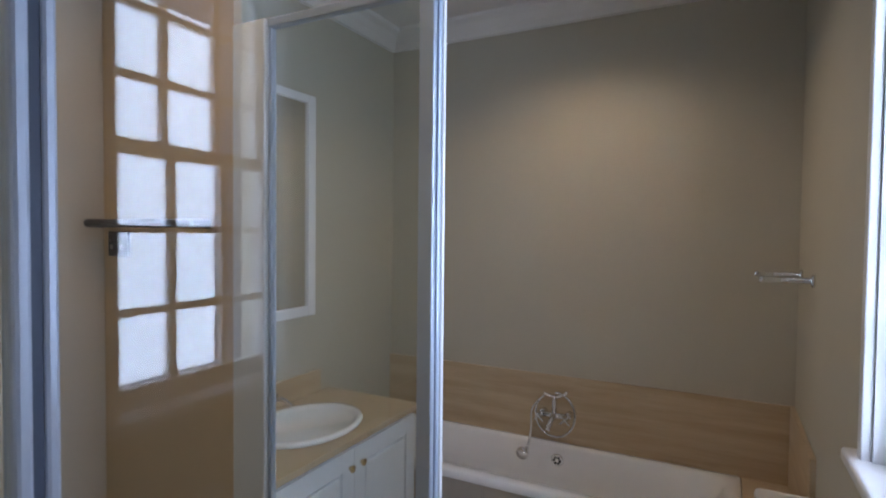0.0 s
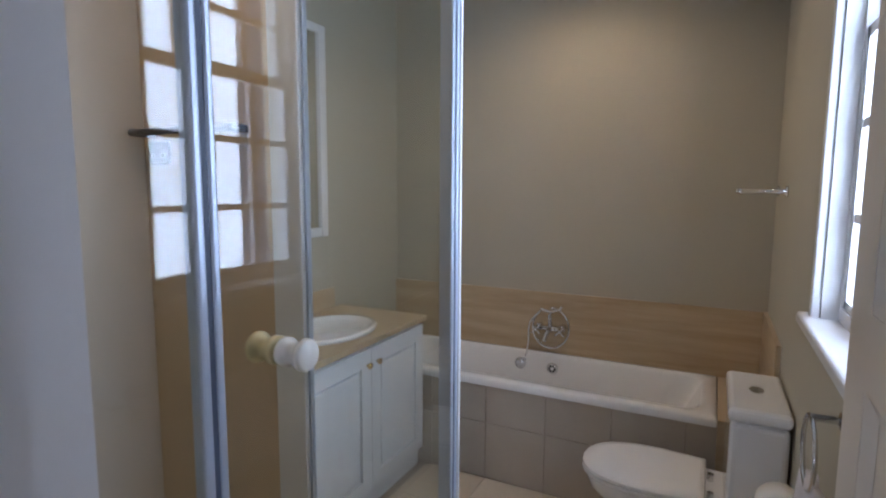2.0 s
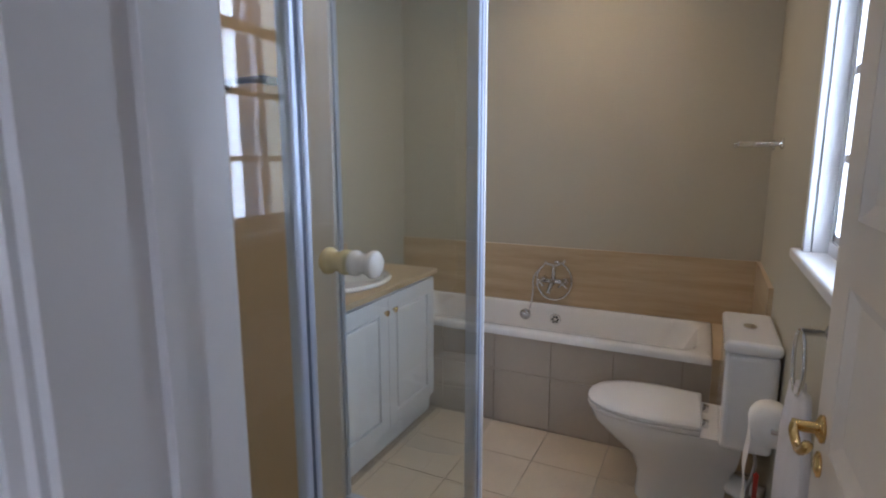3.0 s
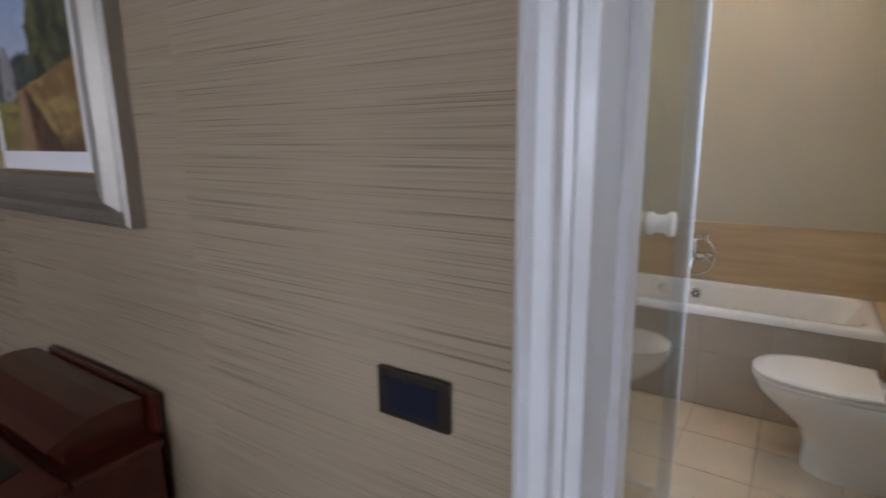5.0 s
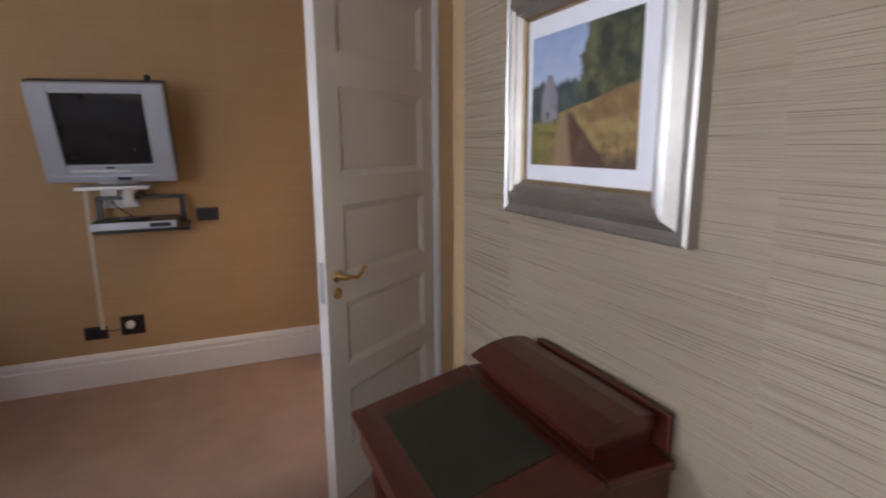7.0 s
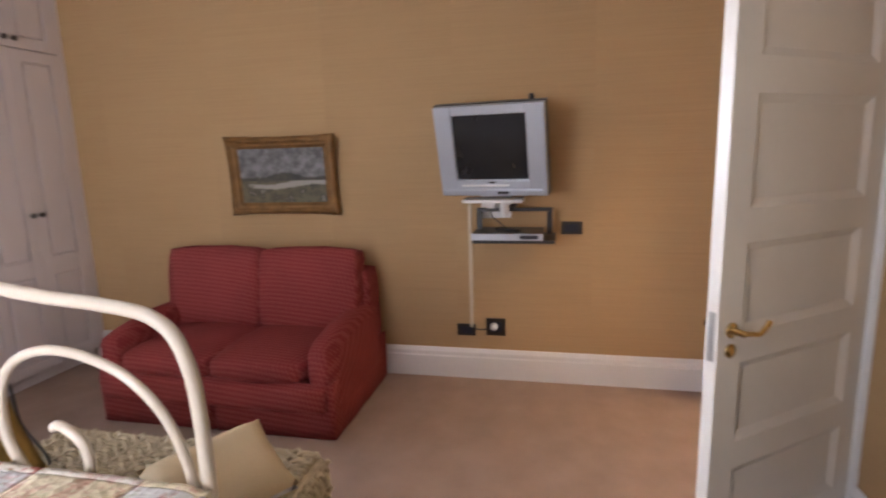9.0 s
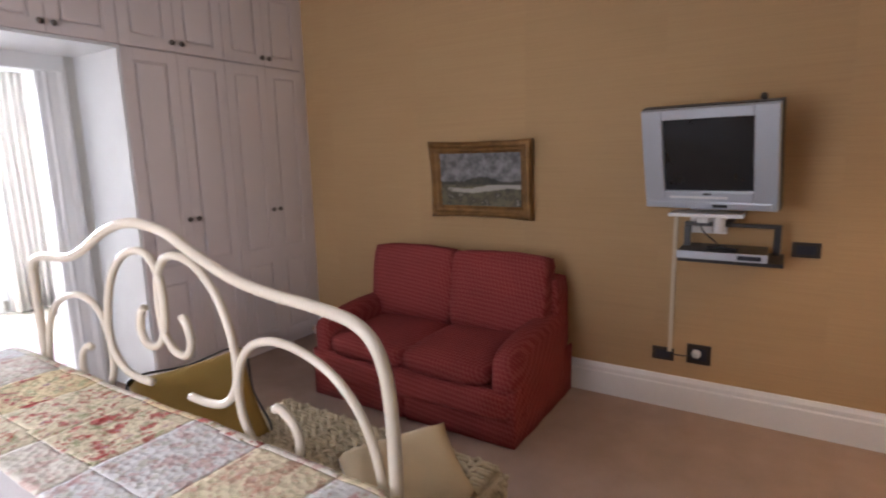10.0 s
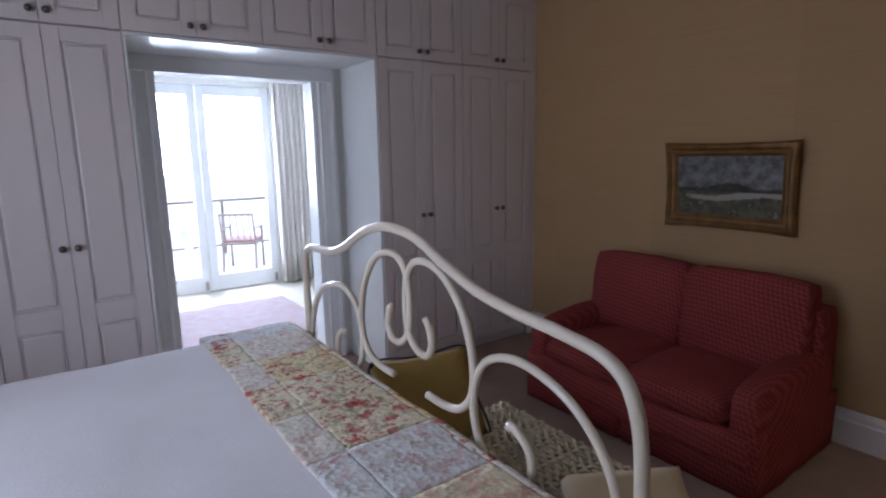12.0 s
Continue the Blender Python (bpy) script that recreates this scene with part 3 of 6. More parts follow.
# ---- doors ----
def panel_door(name, label, width, height, lever_in, lever_out, flip=1):
    """Five-panel door, hinge at the origin, leaf along +x, thickness along y."""
    d = thing(name, label, "door")
    th = 0.044
    zs = [(0.22, 0.49), (0.59, 0.875), (0.975, 1.275), (1.385, 1.735), (1.845, 2.14)]
    sw = 0.115
    rows = [(0, sw, -th / 2, th / 2, 0.008, height), (width - sw, width, -th / 2, th / 2, 0.008, height)]
    edges = [0.008] + [v for z in zs for v in z] + [height]
    for a, b in zip(edges[::2], edges[1::2]):
        rows.append((sw, width - sw, -th / 2, th / 2, a, b))
    part("leaf_frame", boxes(rows), DOOR_WHITE, d)
    for z0, z1 in zs:
        part("door_panel", box(sw - 0.004, width - sw + 0.004, -0.008, 0.008, z0 - 0.004, z1 + 0.004), DOOR_WHITE, d)
        for s in (-1, 1):
            bm = bmesh.new()
            o = [(sw, z0), (width - sw, z0), (width - sw, z1), (sw, z1)]
            q = 0.028
            i_ = [(sw + q, z0 + q), (width - sw - q, z0 + q), (width - sw - q, z1 - q), (sw + q, z1 - q)]
            O = [bm.verts.new((a, s * (th / 2 - 0.001), b)) for a, b in o]
            I = [bm.verts.new((a, s * 0.0085, b)) for a, b in i_]
            for k in range(4):
                bm.faces.new((O[k], O[(k + 1) % 4], I[(k + 1) % 4], I[k]))
            bmesh.ops.recalc_face_normals(bm, faces=bm.faces)
            part("panel_moulding", bm, DOOR_WHITE, d)
    lock_x = width - 0.062
    part("lock_plate", box(width, width + 0.0025, -0.011, 0.011, 0.895, 1.06), STEEL, d, "steel lock faceplate")
    for s in (-1, 1):
        y = s * th / 2
        ax = "y" if s > 0 else "-y"
        h = part("door_handle", lathe([(0.026, 0), (0.026, 0.006), (0.018, 0.010), (0.011, 0.014), (0.011, 0.05), (0.0, 0.05)], 20, ax, (lock_x, y, 0.995)), BRASS, d, "brass lever handle", True)
        part("lever", tube([(lock_x, y + s * 0.045, 0.995), (lock_x - 0.03, y + s * 0.05, 0.992), (lock_x - 0.075, y + s * 0.047, 0.983), (lock_x - 0.115, y + s * 0.045, 1.005), (lock_x - 0.125, y + s * 0.044, 1.018)], 0.0085, 10), BRASS, h, "", True)
        part("escutcheon", lathe([(0.024, 0), (0.024, 0.005), (0.012, 0.010), (0.0, 0.010)], 20, ax, (lock_x, y, 0.925)), BRASS, d, "round brass key escutcheon", True)
    for z in (0.25, 1.1, 2.0):
        part("hinge", lathe([(0.008, 0), (0.008, 0.09)], 10, "z", (-0.006, flip * th / 2, z)), BRASS, d, "brass hinge")
    return d


hall_door = panel_door("door_hall", "off-white painted panelled door standing half open, brass lever", 0.845, 2.26, True, True)
hx, hy = -3.055, -0.132
hall_door.matrix_world = pose(hx, hy, 0, 0, 0, math.degrees(math.atan2(-0.797 - hy, -2.545 - hx)))
bath_door = panel_door("door_bathroom", "off-white panelled bathroom door standing fully open, brass lever", 0.735, 2.24, True, True)
bath_door.matrix_world = pose(0.423, -0.075, 0, 0, 0, 90)

# ---- bathroom window ----
win = setting("window_1", box(RIGHT + 0.04, RIGHT + 0.11, WY0, WY0 + 0.028, WZ0, WZ1), GLOSS_WHITE, "white painted sash window with small panes", "window")
part("window_frame", boxes([(RIGHT + 0.04, RIGHT + 0.11, WY1 - 0.028, WY1, WZ0, WZ1), (RIGHT + 0.04, RIGHT + 0.11, WY0 + 0.028, WY1 - 0.028, WZ1 - 0.05, WZ1), (RIGHT + 0.04, RIGHT + 0.11, WY0 + 0.028, WY1 - 0.028, WZ0, WZ0 + 0.04)]), GLOSS_WHITE, win)
part("window_lining", boxes([(RIGHT + 0.0, RIGHT + 0.04, WY0 - 0.001, WY0 + 0.012, WZ0, WZ1), (RIGHT + 0.0, RIGHT + 0.04, WY1 - 0.012, WY1 + 0.001, WZ0, WZ1)]), GLOSS_WHITE, win)
part("architrave", boxes([(RIGHT - 0.022, RIGHT - 0.0005, WY1 - 0.005, WY1 + 0.030, WZ0 - 0.0, WZ1 + 0.04), (RIGHT - 0.022, RIGHT - 0.0005, WY0 - 0.030, WY0 + 0.005, WZ0, WZ1 + 0.04), (RIGHT - 0.022, RIGHT - 0.0005, WY0 + 0.005, WY1 - 0.005, WZ1 - 0.005, WZ1 + 0.04)], 0.004), GLOSS_WHITE, win)
part("window_sill", box(RIGHT - 0.045, RIGHT + 0.045, WY0 - 0.09, WY1 + 0.085, WZ0 - 0.032, WZ0 + 0.003, 0.010, 3), GLOSS_WHITE, win)
gy0, gy1 = WY0 + 0.028, WY1 - 0.028
meet = 1.955
for nm, x0, z0, z1, rows_ in (("lower_sash", RIGHT + 0.045, WZ0 + 0.04, meet, 3), ("upper_sash", RIGHT + 0.078, meet, WZ1 - 0.05, 3)):
    r = [(x0, x0 + 0.03, gy0, gy0 + 0.022, z0, z1), (x0, x0 + 0.03, gy1 - 0.022, gy1, z0, z1), (x0, x0 + 0.03, gy0, gy1, z0, z0 + 0.022), (x0, x0 + 0.03, gy0, gy1, z1 - 0.028, z1)]
    for k in (1, 2):
        yy = gy0 + (gy1 - gy0) * k / 3
        r.append((x0 + 0.002, x0 + 0.028, yy - 0.011, yy + 0.011, z0 + 0.02, z1 - 0.02))
        zz = z0 + (z1 - z0) * k / rows_
        r.append((x0 + 0.003, x0 + 0.027, gy0 + 0.02, gy1 - 0.02, zz - 0.011, zz + 0.011))
    sash = part(nm, boxes(r), GLOSS_WHITE, win)
    for a in range(3):
        for b in range(rows_):
            ya, yb = gy0 + (gy1 - gy0) * a / 3 + 0.012, gy0 + (gy1 - gy0) * (a + 1) / 3 - 0.012
            za, zb = z0 + (z1 - z0) * b / rows_ + 0.012, z0 + (z1 - z0) * (b + 1) / rows_ - 0.012
            p = part("pane", box(x0 + 0.013, x0 + 0.017, ya, yb, za, zb), PANE, sash)
            p.visible_shadow = False

# east bedroom window
ew = setting("window_2", boxes([(EAST + 0.05, EAST + 0.10, EW0, EW0 + 0.06, 0.95, 2.35), (EAST + 0.05, EAST + 0.10, EW1 - 0.06, EW1, 0.95, 2.35), (EAST + 0.05, EAST + 0.10, EW0 + 0.06, EW1 - 0.06, 0.95, 1.01), (EAST + 0.05, EAST + 0.10, EW0 + 0.06, EW1 - 0.06, 2.29, 2.35),
                          (EAST + 0.05, EAST + 0.10, EW0 + 0.06, EW1 - 0.06, 1.62, 1.67)]), GLOSS_WHITE, "white bedroom window frame", "window")

# ---- terrace doors ----
for nm, x0, x1 in (("terrace_door_1", -3.17, -2.29), ("terrace_door_2", -2.285, -1.40)):
    fd = setting(nm, boxes([(x0, x0 + 0.10, FD - 0.08, FD - 0.03, 0.01, 2.55), (x1 - 0.10, x1, FD - 0.08, FD - 0.03, 0.01, 2.55), (x0 + 0.10, x1 - 0.10, FD - 0.08, FD - 0.03, 0.01, 0.21), (x0 + 0.10, x1 - 0.10, FD - 0.08, FD - 0.03, 2.43, 2.55)], 0.004), GLOSS_WHITE,
                 "white framed glazed terrace door", "door")
    p = part("pane", box(x0 + 0.095, x1 - 0.095, FD - 0.058, FD - 0.052, 0.205, 2.435), PANE, fd)
    p.visible_shadow = False
    part("bolt", box(x0 + 0.03, x0 + 0.07, FD - 0.03, FD - 0.015, 0.03, 0.14, 0.004), STEEL, fd)

setting("ground_terrace", box(-60, 60, -80, FD - 0.12, -0.16, -0.02), PAVING, "pale stone terrace and ground outside", "ground")
bd = setting("backdrop_south", box(-40, 40, -60, -59.8, -5, 40), HAZE, "bright hazy sky distance", "backdrop")
bw = setting("backdrop_window", box(1.4, 1.42, -0.6, 3.0, 0.0, 4.2), WIN_GLOW, "pale bright sky beyond the bathroom window", "backdrop")

# ---- bathroom things ----
# shower enclosure: a hinged glass door towards the room, a fixed pane at the end
TOPZ = 2.275
SY = 0.905                 # end partition
POST = Vector((-0.42, 0.915))
JAMB = Vector((-0.375, 0.10))
S_LEFT = -1.64             # lined face inside the shower
LEAN_Z = math.degrees(math.atan2(0.02, 1.0))
DOOR_M = pose(-0.385, 0.21, 0, 0, 0, LEAN_Z)   # door plane: local y runs along the leaf
KZ = 0.26
setting("trim_shower_kerb", moved(box(-0.06, 0.055, -0.29, 0.78, 0.0, KZ, 0.006), DOOR_M), TILE, "cream tiled kerb of the shower", "trim")
setting("trim_shower_kerb_end", box(-1.0, POST.x - 0.062, SY - 0.03, SY + 0.075, 0.0, KZ - 0.001, 0.006), TILE, "cream tiled kerb of the shower", "trim")
setting("floor_shower", box(S_LEFT, -0.47, BATH_S, SY - 0.032, -0.005, 0.08), TILE, "cream tiled shower floor", "floor")
setting("wall_shower_lining", box(LEFT + 0.002, S_LEFT, BATH_S, SY + 0.0, 0.0, CEIL), SHOWER_PALE, "pale lined wall inside the shower", "wall")
setting("wall_shower_end", box(LEFT + 0.002, -1.04, SY + 0.001, SY + 0.028, 0.0, CEIL), SHOWER_TAN, "tan painted partition at the end of the shower", "wall")
setting("trim_partition_edge", box(-1.038, -0.918, SY - 0.006, SY + 0.034, 0.0, TOPZ, 0.004), GLOSS_WHITE, "white strip on the partition edge", "trim")
sh = thing("shower_enclosure", "aluminium framed clear glass shower enclosure with hinged door", "shower")


def upright(name, m, x0, x1, y0, y1, z0, z1, groove=True):
    """Aluminium profile: two rounded lips with a dark gasket groove between."""
    if not groove:
        return part(name, moved(box(x0, x1, y0, y1, z0, z1, 0.004, 2), m), ALU, sh)
    w = y1 - y0
    p = part(name, moved(boxes([(x0, x1, y0, y0 + w * 0.40, z0, z1), (x0, x1, y1 - w * 0.36, y1, z0, z1)], 0.004), m), ALU, sh)
    part("seal", moved(box(x0 + 0.003, x1 - 0.003, y0 + w * 0.39, y1 - w * 0.35, z0, z1), m), SEAL, p, "dark rubber gasket")
    return p


PM = pose(POST.x, POST.y, 0, 0, 0, LEAN_Z)
pc = upright("corner_post", PM, -0.022, 0.016, -0.030, 0.012, KZ, TOPZ)
part("cover_strip", moved(box(-0.020, 0.019, 0.0125, 0.026, KZ, TOPZ, 0.003), PM), GLOSS_WHITE, pc, "white cover strip")
upright("wall_jamb", pose(JAMB.x, JAMB.y, 0, 0, 0, LEAN_Z), -0.014, 0.010, -0.017, 0.020, KZ, TOPZ)
part("glass_panel", moved(box(-0.003, 0.003, -0.175, -0.018, KZ + 0.001, TOPZ), pose(JAMB.x, JAMB.y, 0, 0, 0, 2.8)), SHOWER_GLASS, sh)
part("head_rail", moved(box(-0.016, 0.016, -0.084, 0.672, TOPZ - 0.03, TOPZ, 0.003), DOOR_M), ALU, sh)
part("drip_rail", moved(box(-0.010, 0.010, -0.084, 0.672, KZ + 0.005, KZ + 0.023, 0.003), DOOR_M), ALU, sh)
part("head_rail", box(-0.917, POST.x - 0.024, SY + 0.002, SY + 0.030, TOPZ - 0.022, TOPZ, 0.003), ALU, sh)
part("foot_rail", box(-0.917, POST.x - 0.024, SY + 0.002, SY + 0.030, KZ, KZ + 0.020, 0.003), ALU, sh)
part("glass_edge_trim", box(-0.917, -0.907, SY + 0.006, SY + 0.026, KZ + 0.021, TOPZ - 0.023, 0.002), ALU, sh, "thin aluminium edge strip")
part("glass_door", moved(box(-0.003, 0.003, -0.084, 0.672, KZ + 0.024, TOPZ - 0.031), DOOR_M), SHOWER_GLASS, sh, "clear hinged glass door")
part("glass_panel", box(-0.906, POST.x - 0.024, SY + 0.013, SY + 0.019, KZ + 0.021, TOPZ - 0.023), SHOWER_GLASS, sh)
KNOB = [(0.022, 0), (0.023, 0.003), (0.023, 0.011), (0.018, 0.014), (0.018, 0.029), (0.021, 0.036), (0.025, 0.040), (0.025, 0.047), (0.022, 0.051), (0.0, 0.052)]
part("door_knob", moved(lathe(KNOB, 28, "x", (0.0035, 0.035, 1.302)), DOOR_M), KNOB_WHITE, sh, "white plastic knob", True)
part("door_knob", moved(lathe(KNOB, 28, "-x", (-0.0035, 0.035, 1.302)), DOOR_M), KNOB_CREAM, sh, "cream plastic knob", True)

HX = S_LEFT + 0.05
hs = thing("shower_hose", "flexible steel shower hose hanging on the wall", "shower hose")
hose_line = spline([(HX, 0.42, 1.95), (HX, 0.46, 1.72), (HX, 0.525, 1.50), (HX, 0.555, 1.36), (HX, 0.54, 1.22), (HX, 0.47, 1.11), (HX, 0.38, 1.07), (HX - 0.01, 0.30, 1.10), (S_LEFT + 0.03, 0.27, 1.18)], 22)
part("hose", tube(hose_line, lambda u: 0.0095 + 0.0014 * math.sin(u * 900), 8, 1, smooth=False), CHROME, hs, "ribbed steel hose", True)
part("mixer_body", lathe([(0.05, 0), (0.05, 0.012), (0.03, 0.02), (0.028, 0.06), (0.0, 0.062)], 20, "x", (S_LEFT, 0.27, 1.18)), CHROME, hs, "chrome shower mixer", True)
part("hand_shower", lathe([(0.012, 0), (0.014, 0.14), (0.04, 0.17), (0.042, 0.19), (0.0, 0.192)], 16, "z", (HX, 0.42, 1.94)), CHROME, hs, "", True)
part("holder", box(S_LEFT, S_LEFT + 0.055, 0.405, 0.435, 1.96, 1.99, 0.004), CHROME, hs)

rl = thing("wall_rail", "long dark chrome rail on the tan wall in the shower", "towel rail")
part("bar", tube([(-1.60, 0.83, 1.735), (-1.12, 0.83, 1.735)], 0.012, 10, smooth=False), DARK_PLATE, rl, "", True)
for x in (-1.585, -1.36, -1.14):
    part("bracket", box(x - 0.012, x + 0.012, 0.825, SY, 1.722, 1.748, 0.004), DARK_PLATE, rl)
sp = thing("shaver_plate", "small dark grey plate under the rail", "wall plate")
part("plate", box(-1.60, -1.50, SY - 0.012, SY, 1.63, 1.71, 0.003), DARK_PLATE, sp)
for x in (-1.575, -1.525):
    part("screw", lathe([(0.008, 0), (0.008, 0.003), (0.0, 0.004)], 12, "-y", (x, SY - 0.012, 1.66)), CHROME, sp)

# bath
tub = thing("bathtub", "white enamelled bathtub set into a tiled surround", "bathtub")


def tub_mesh():
    bm = bmesh.new()
    x0, x1, y0, y1 = -1.60, 0.258, 2.178, 2.795

    def ring(x0, x1, y0, y1, r, z, n=6):
        out = []
        for cx, cy, a0 in ((x1 - r, y1 - r, 0), (x0 + r, y1 - r, 90), (x0 + r, y0 + r, 180), (x1 - r, y0 + r, 270)):
            for k in range(n + 1):
                a = radians(a0 + 90 * k / n)
                out.append(bm.verts.new((cx + r * math.cos(a), cy + r * math.sin(a), z)))
        return out
    rings = [ring(x0, x1, y0, y1, 0.012, 0.520), ring(x0, x1, y0, y1, 0.012, 0.548), ring(x0 + 0.008, x1 - 0.008, y0 + 0.008, y1 - 0.008, 0.014, 0.560),
             ring(x0 + 0.055, x1 - 0.055, y0 + 0.06, y1 - 0.045, 0.10, 0.563), ring(x0 + 0.07, x1 - 0.075, y0 + 0.075, y1 - 0.055, 0.11, 0.548),
             ring(x0 + 0.11, x1 - 0.16, y0 + 0.095, y1 - 0.075, 0.12, 0.38), ring(x0 + 0.16, x1 - 0.26, y0 + 0.11, y1 - 0.09, 0.12, 0.24), ring(x0 + 0.22, x1 - 0.34, y0 + 0.15, y1 - 0.13, 0.12, 0.19)]
    for A, B in zip(rings, rings[1:]):
        for q in range(len(A)):
            bm.faces.new((A[q], A[(q + 1) % len(A)], B[(q + 1) % len(A)], B[q]))
    bm.faces.new(rings[-1])
    bmesh.ops.recalc_face_normals(bm, faces=bm.faces)
    return bm


part("basin", tub_mesh(), CERAMIC, tub, "", True)
of = part("overflow", lathe([(0.034, 0), (0.034, 0.006), (0.028, 0.009), (0.0, 0.009)], 24, "-y", (-0.622, 2.735, 0.478)), CHROME, tub, "chrome overflow rose", True)
for k in range(6):
    a = k * math.pi / 3
    part("hole", lathe([(0.007, 0), (0.007, 0.002)], 10, "-y", (-0.622 + 0.017 * math.cos(a), 2.7255, 0.478 + 0.017 * math.sin(a))), BLACK, of)

# old-style bath mixer with hand shower on its hose
mx = thing("bath_mixer", "chrome cross-handled bath mixer with coiled hand-shower hose", "tap")
MX, MY, MZ = -0.648, BACK - 0.02, 0.718
part("body", tube([(MX - 0.075, MY - 0.05, MZ), (MX + 0.075, MY - 0.05, MZ)], 0.016, 12, smooth=False), CHROME, mx, "", True)
part("riser", tube([(MX, MY - 0.05, MZ - 0.02), (MX, MY - 0.055, MZ + 0.07), (MX, MY - 0.05, MZ + 0.10)], 0.013, 10), CHROME, mx, "", True)
part("spout", tube([(MX, MY - 0.05, MZ), (MX, MY - 0.10, MZ - 0.01), (MX - 0.012, MY - 0.135, MZ - 0.06)], 0.014, 10), CHROME, mx, "", True)
part("cradle", tube([(MX - 0.06, MY - 0.05, MZ + 0.115), (MX, MY - 0.05, MZ + 0.10), (MX + 0.06, MY - 0.05, MZ + 0.125), (MX + 0.065, MY - 0.05, MZ + 0.14)], 0.009, 8), CHROME, mx, "", True)
for s in (-1, 1):
    part("wall_union", tube([(MX + s * 0.07, MY, MZ), (MX + s * 0.07, MY - 0.05, MZ)], 0.02, 14, smooth=False), CHROME, mx, "", True)
    hd = part("cross_handle", lathe([(0.017, 0), (0.017, 0.02), (0.010, 0.035), (0.010, 0.05), (0.0, 0.052)], 16, "-y", (MX + s * 0.072, MY - 0.065, MZ)), CHROME, mx, "", True)
    for k in range(4):
        a = radians(45 + 90 * k)
        part("spoke", tube([(MX + s * 0.072, MY - 0.105, MZ), (MX + s * 0.072 + 0.036 * math.cos(a), MY - 0.105, MZ + 0.036 * math.sin(a))], 0.006, 8, smooth=False), CHROME, hd, "", True)
part("hose", tube([(MX + 0.0, MY - 0.045, MZ + 0.12)] + [(MX + (0.112 - 0.006 * (k // 8)) * math.sin(k * math.pi / 8 + 0.2), MY - 0.035 - 0.001 * k, MZ + 0.122 * math.cos(k * math.pi / 8 + 0.2)) for k in range(0, 15)]
     + [(MX - 0.125, MY - 0.05, MZ + 0.02), (MX - 0.13, MY - 0.055, MZ - 0.10), (MX - 0.145, MY - 0.06, MZ - 0.19)], 0.007, 8, 5), CHROME, mx, "ribbed steel hose", True)
part("hand_shower", lathe([(0.012, 0), (0.010, 0.05), (0.020, 0.065), (0.034, 0.075), (0.034, 0.085), (0.0, 0.09)], 16, "-y", (MX - 0.15, MY - 0.06, MZ - 0.21)), CHROME, mx, "", True)

# basin cabinet
VX, VY0, VY1, VZ = -1.20, 1.165, 2.17, 0.83
vn = thing("vanity_cabinet", "white painted basin cabinet with panelled doors", "cabinet")
part("body", box(LEFT, VX - 0.022, VY0, VY1, 0.09, VZ), GLOSS_WHITE, vn)
part("plinth", box(LEFT, VX - 0.03, VY0, VY1, 0.0, 0.0895), GLOSS_WHITE, vn)


def cab_door(y0, y1, z0, z1, x, parent, material, panels, axis="x", sgn=1, name="door"):
    """Raised-panel front. axis x: front faces along sgn*x and spans y; axis y: faces along sgn*y and spans x."""
    def m3(a0, a1, b0, b1, d0, d1):
        if axis == "x":
            return (x + sgn * min(d0, d1), x + sgn * max(d0, d1), a0, a1, b0, b1)
        return (a0, a1, x + sgn * min(d0, d1), x + sgn * max(d0, d1), b0, b1)
    rows = [m3(y0, y1, z0, z1, 0.0, 0.012)]
    w = min(0.075, (y1 - y0) * 0.22)
    rows += [m3(y0, y0 + w, z0, z1, 0.0121, 0.025), m3(y1 - w, y1, z0, z1, 0.0121, 0.025)]
    edges = [z0] + [v for p in panels for v in p] + [z1]
    for a, b in zip(edges[::2], edges[1::2]):
        rows.append(m3(y0 + w, y1 - w, a, b, 0.0121, 0.025))
    d = part(name, boxes(rows, 0.0015), material, parent)
    for a, b in panels:
        part("raised_panel", box(*m3(y0 + w + 0.012, y1 - w - 0.012, a + 0.012, b - 0.012, 0.0105, 0.0235), 0.0115, 2), material, d)
    return d


for a, b, k in ((VY0 + 0.004, 1.668, 1.635), (1.672, VY1 - 0.004, 1.715)):
    d = cab_door(a, b, 0.11, VZ - 0.02, VX - 0.021, vn, GLOSS_WHITE, [(0.18, VZ - 0.10)])
    part("knob", lathe([(0.007, 0), (0.007, 0.012), (0.015, 0.018), (0.016, 0.026), (0.0, 0.031)], 16, "x", (VX, k, 0.735)), BRASS, d, "small brass knob", True)
wt = tagged(obj("counter", boxes([(LEFT, VX + 0.02, VY0 - 0.01, VY1 + 0.015, VZ, VZ + 0.03), (LEFT, LEFT + 0.02, VY0, 2.10, VZ + 0.03, VZ + 0.15)], 0.004), TRAVERTINE), "travertine counter top with a low upstand", "counter top")
bs = thing("wash_basin", "oval white ceramic basin let into the counter", "basin")
part("bowl", lathe([(0.262, 0.0), (0.266, 0.010), (0.258, 0.018), (0.240, 0.019), (0.226, 0.010), (0.208, -0.02), (0.17, -0.07), (0.09, -0.10), (0.0, -0.105)], 40, "z", (-1.455, 1.665, VZ + 0.031), 0.84, 1.08), CERAMIC, bs, "", True)
tp = thing("basin_tap", "chrome pillar tap beside the basin", "tap")
part("body", lathe([(0.022, 0), (0.020, 0.01), (0.013, 0.02), (0.012, 0.07), (0.0, 0.072)], 16, "z", (-1.66, 1.66, VZ + 0.045)), CHROME, tp, "", True)
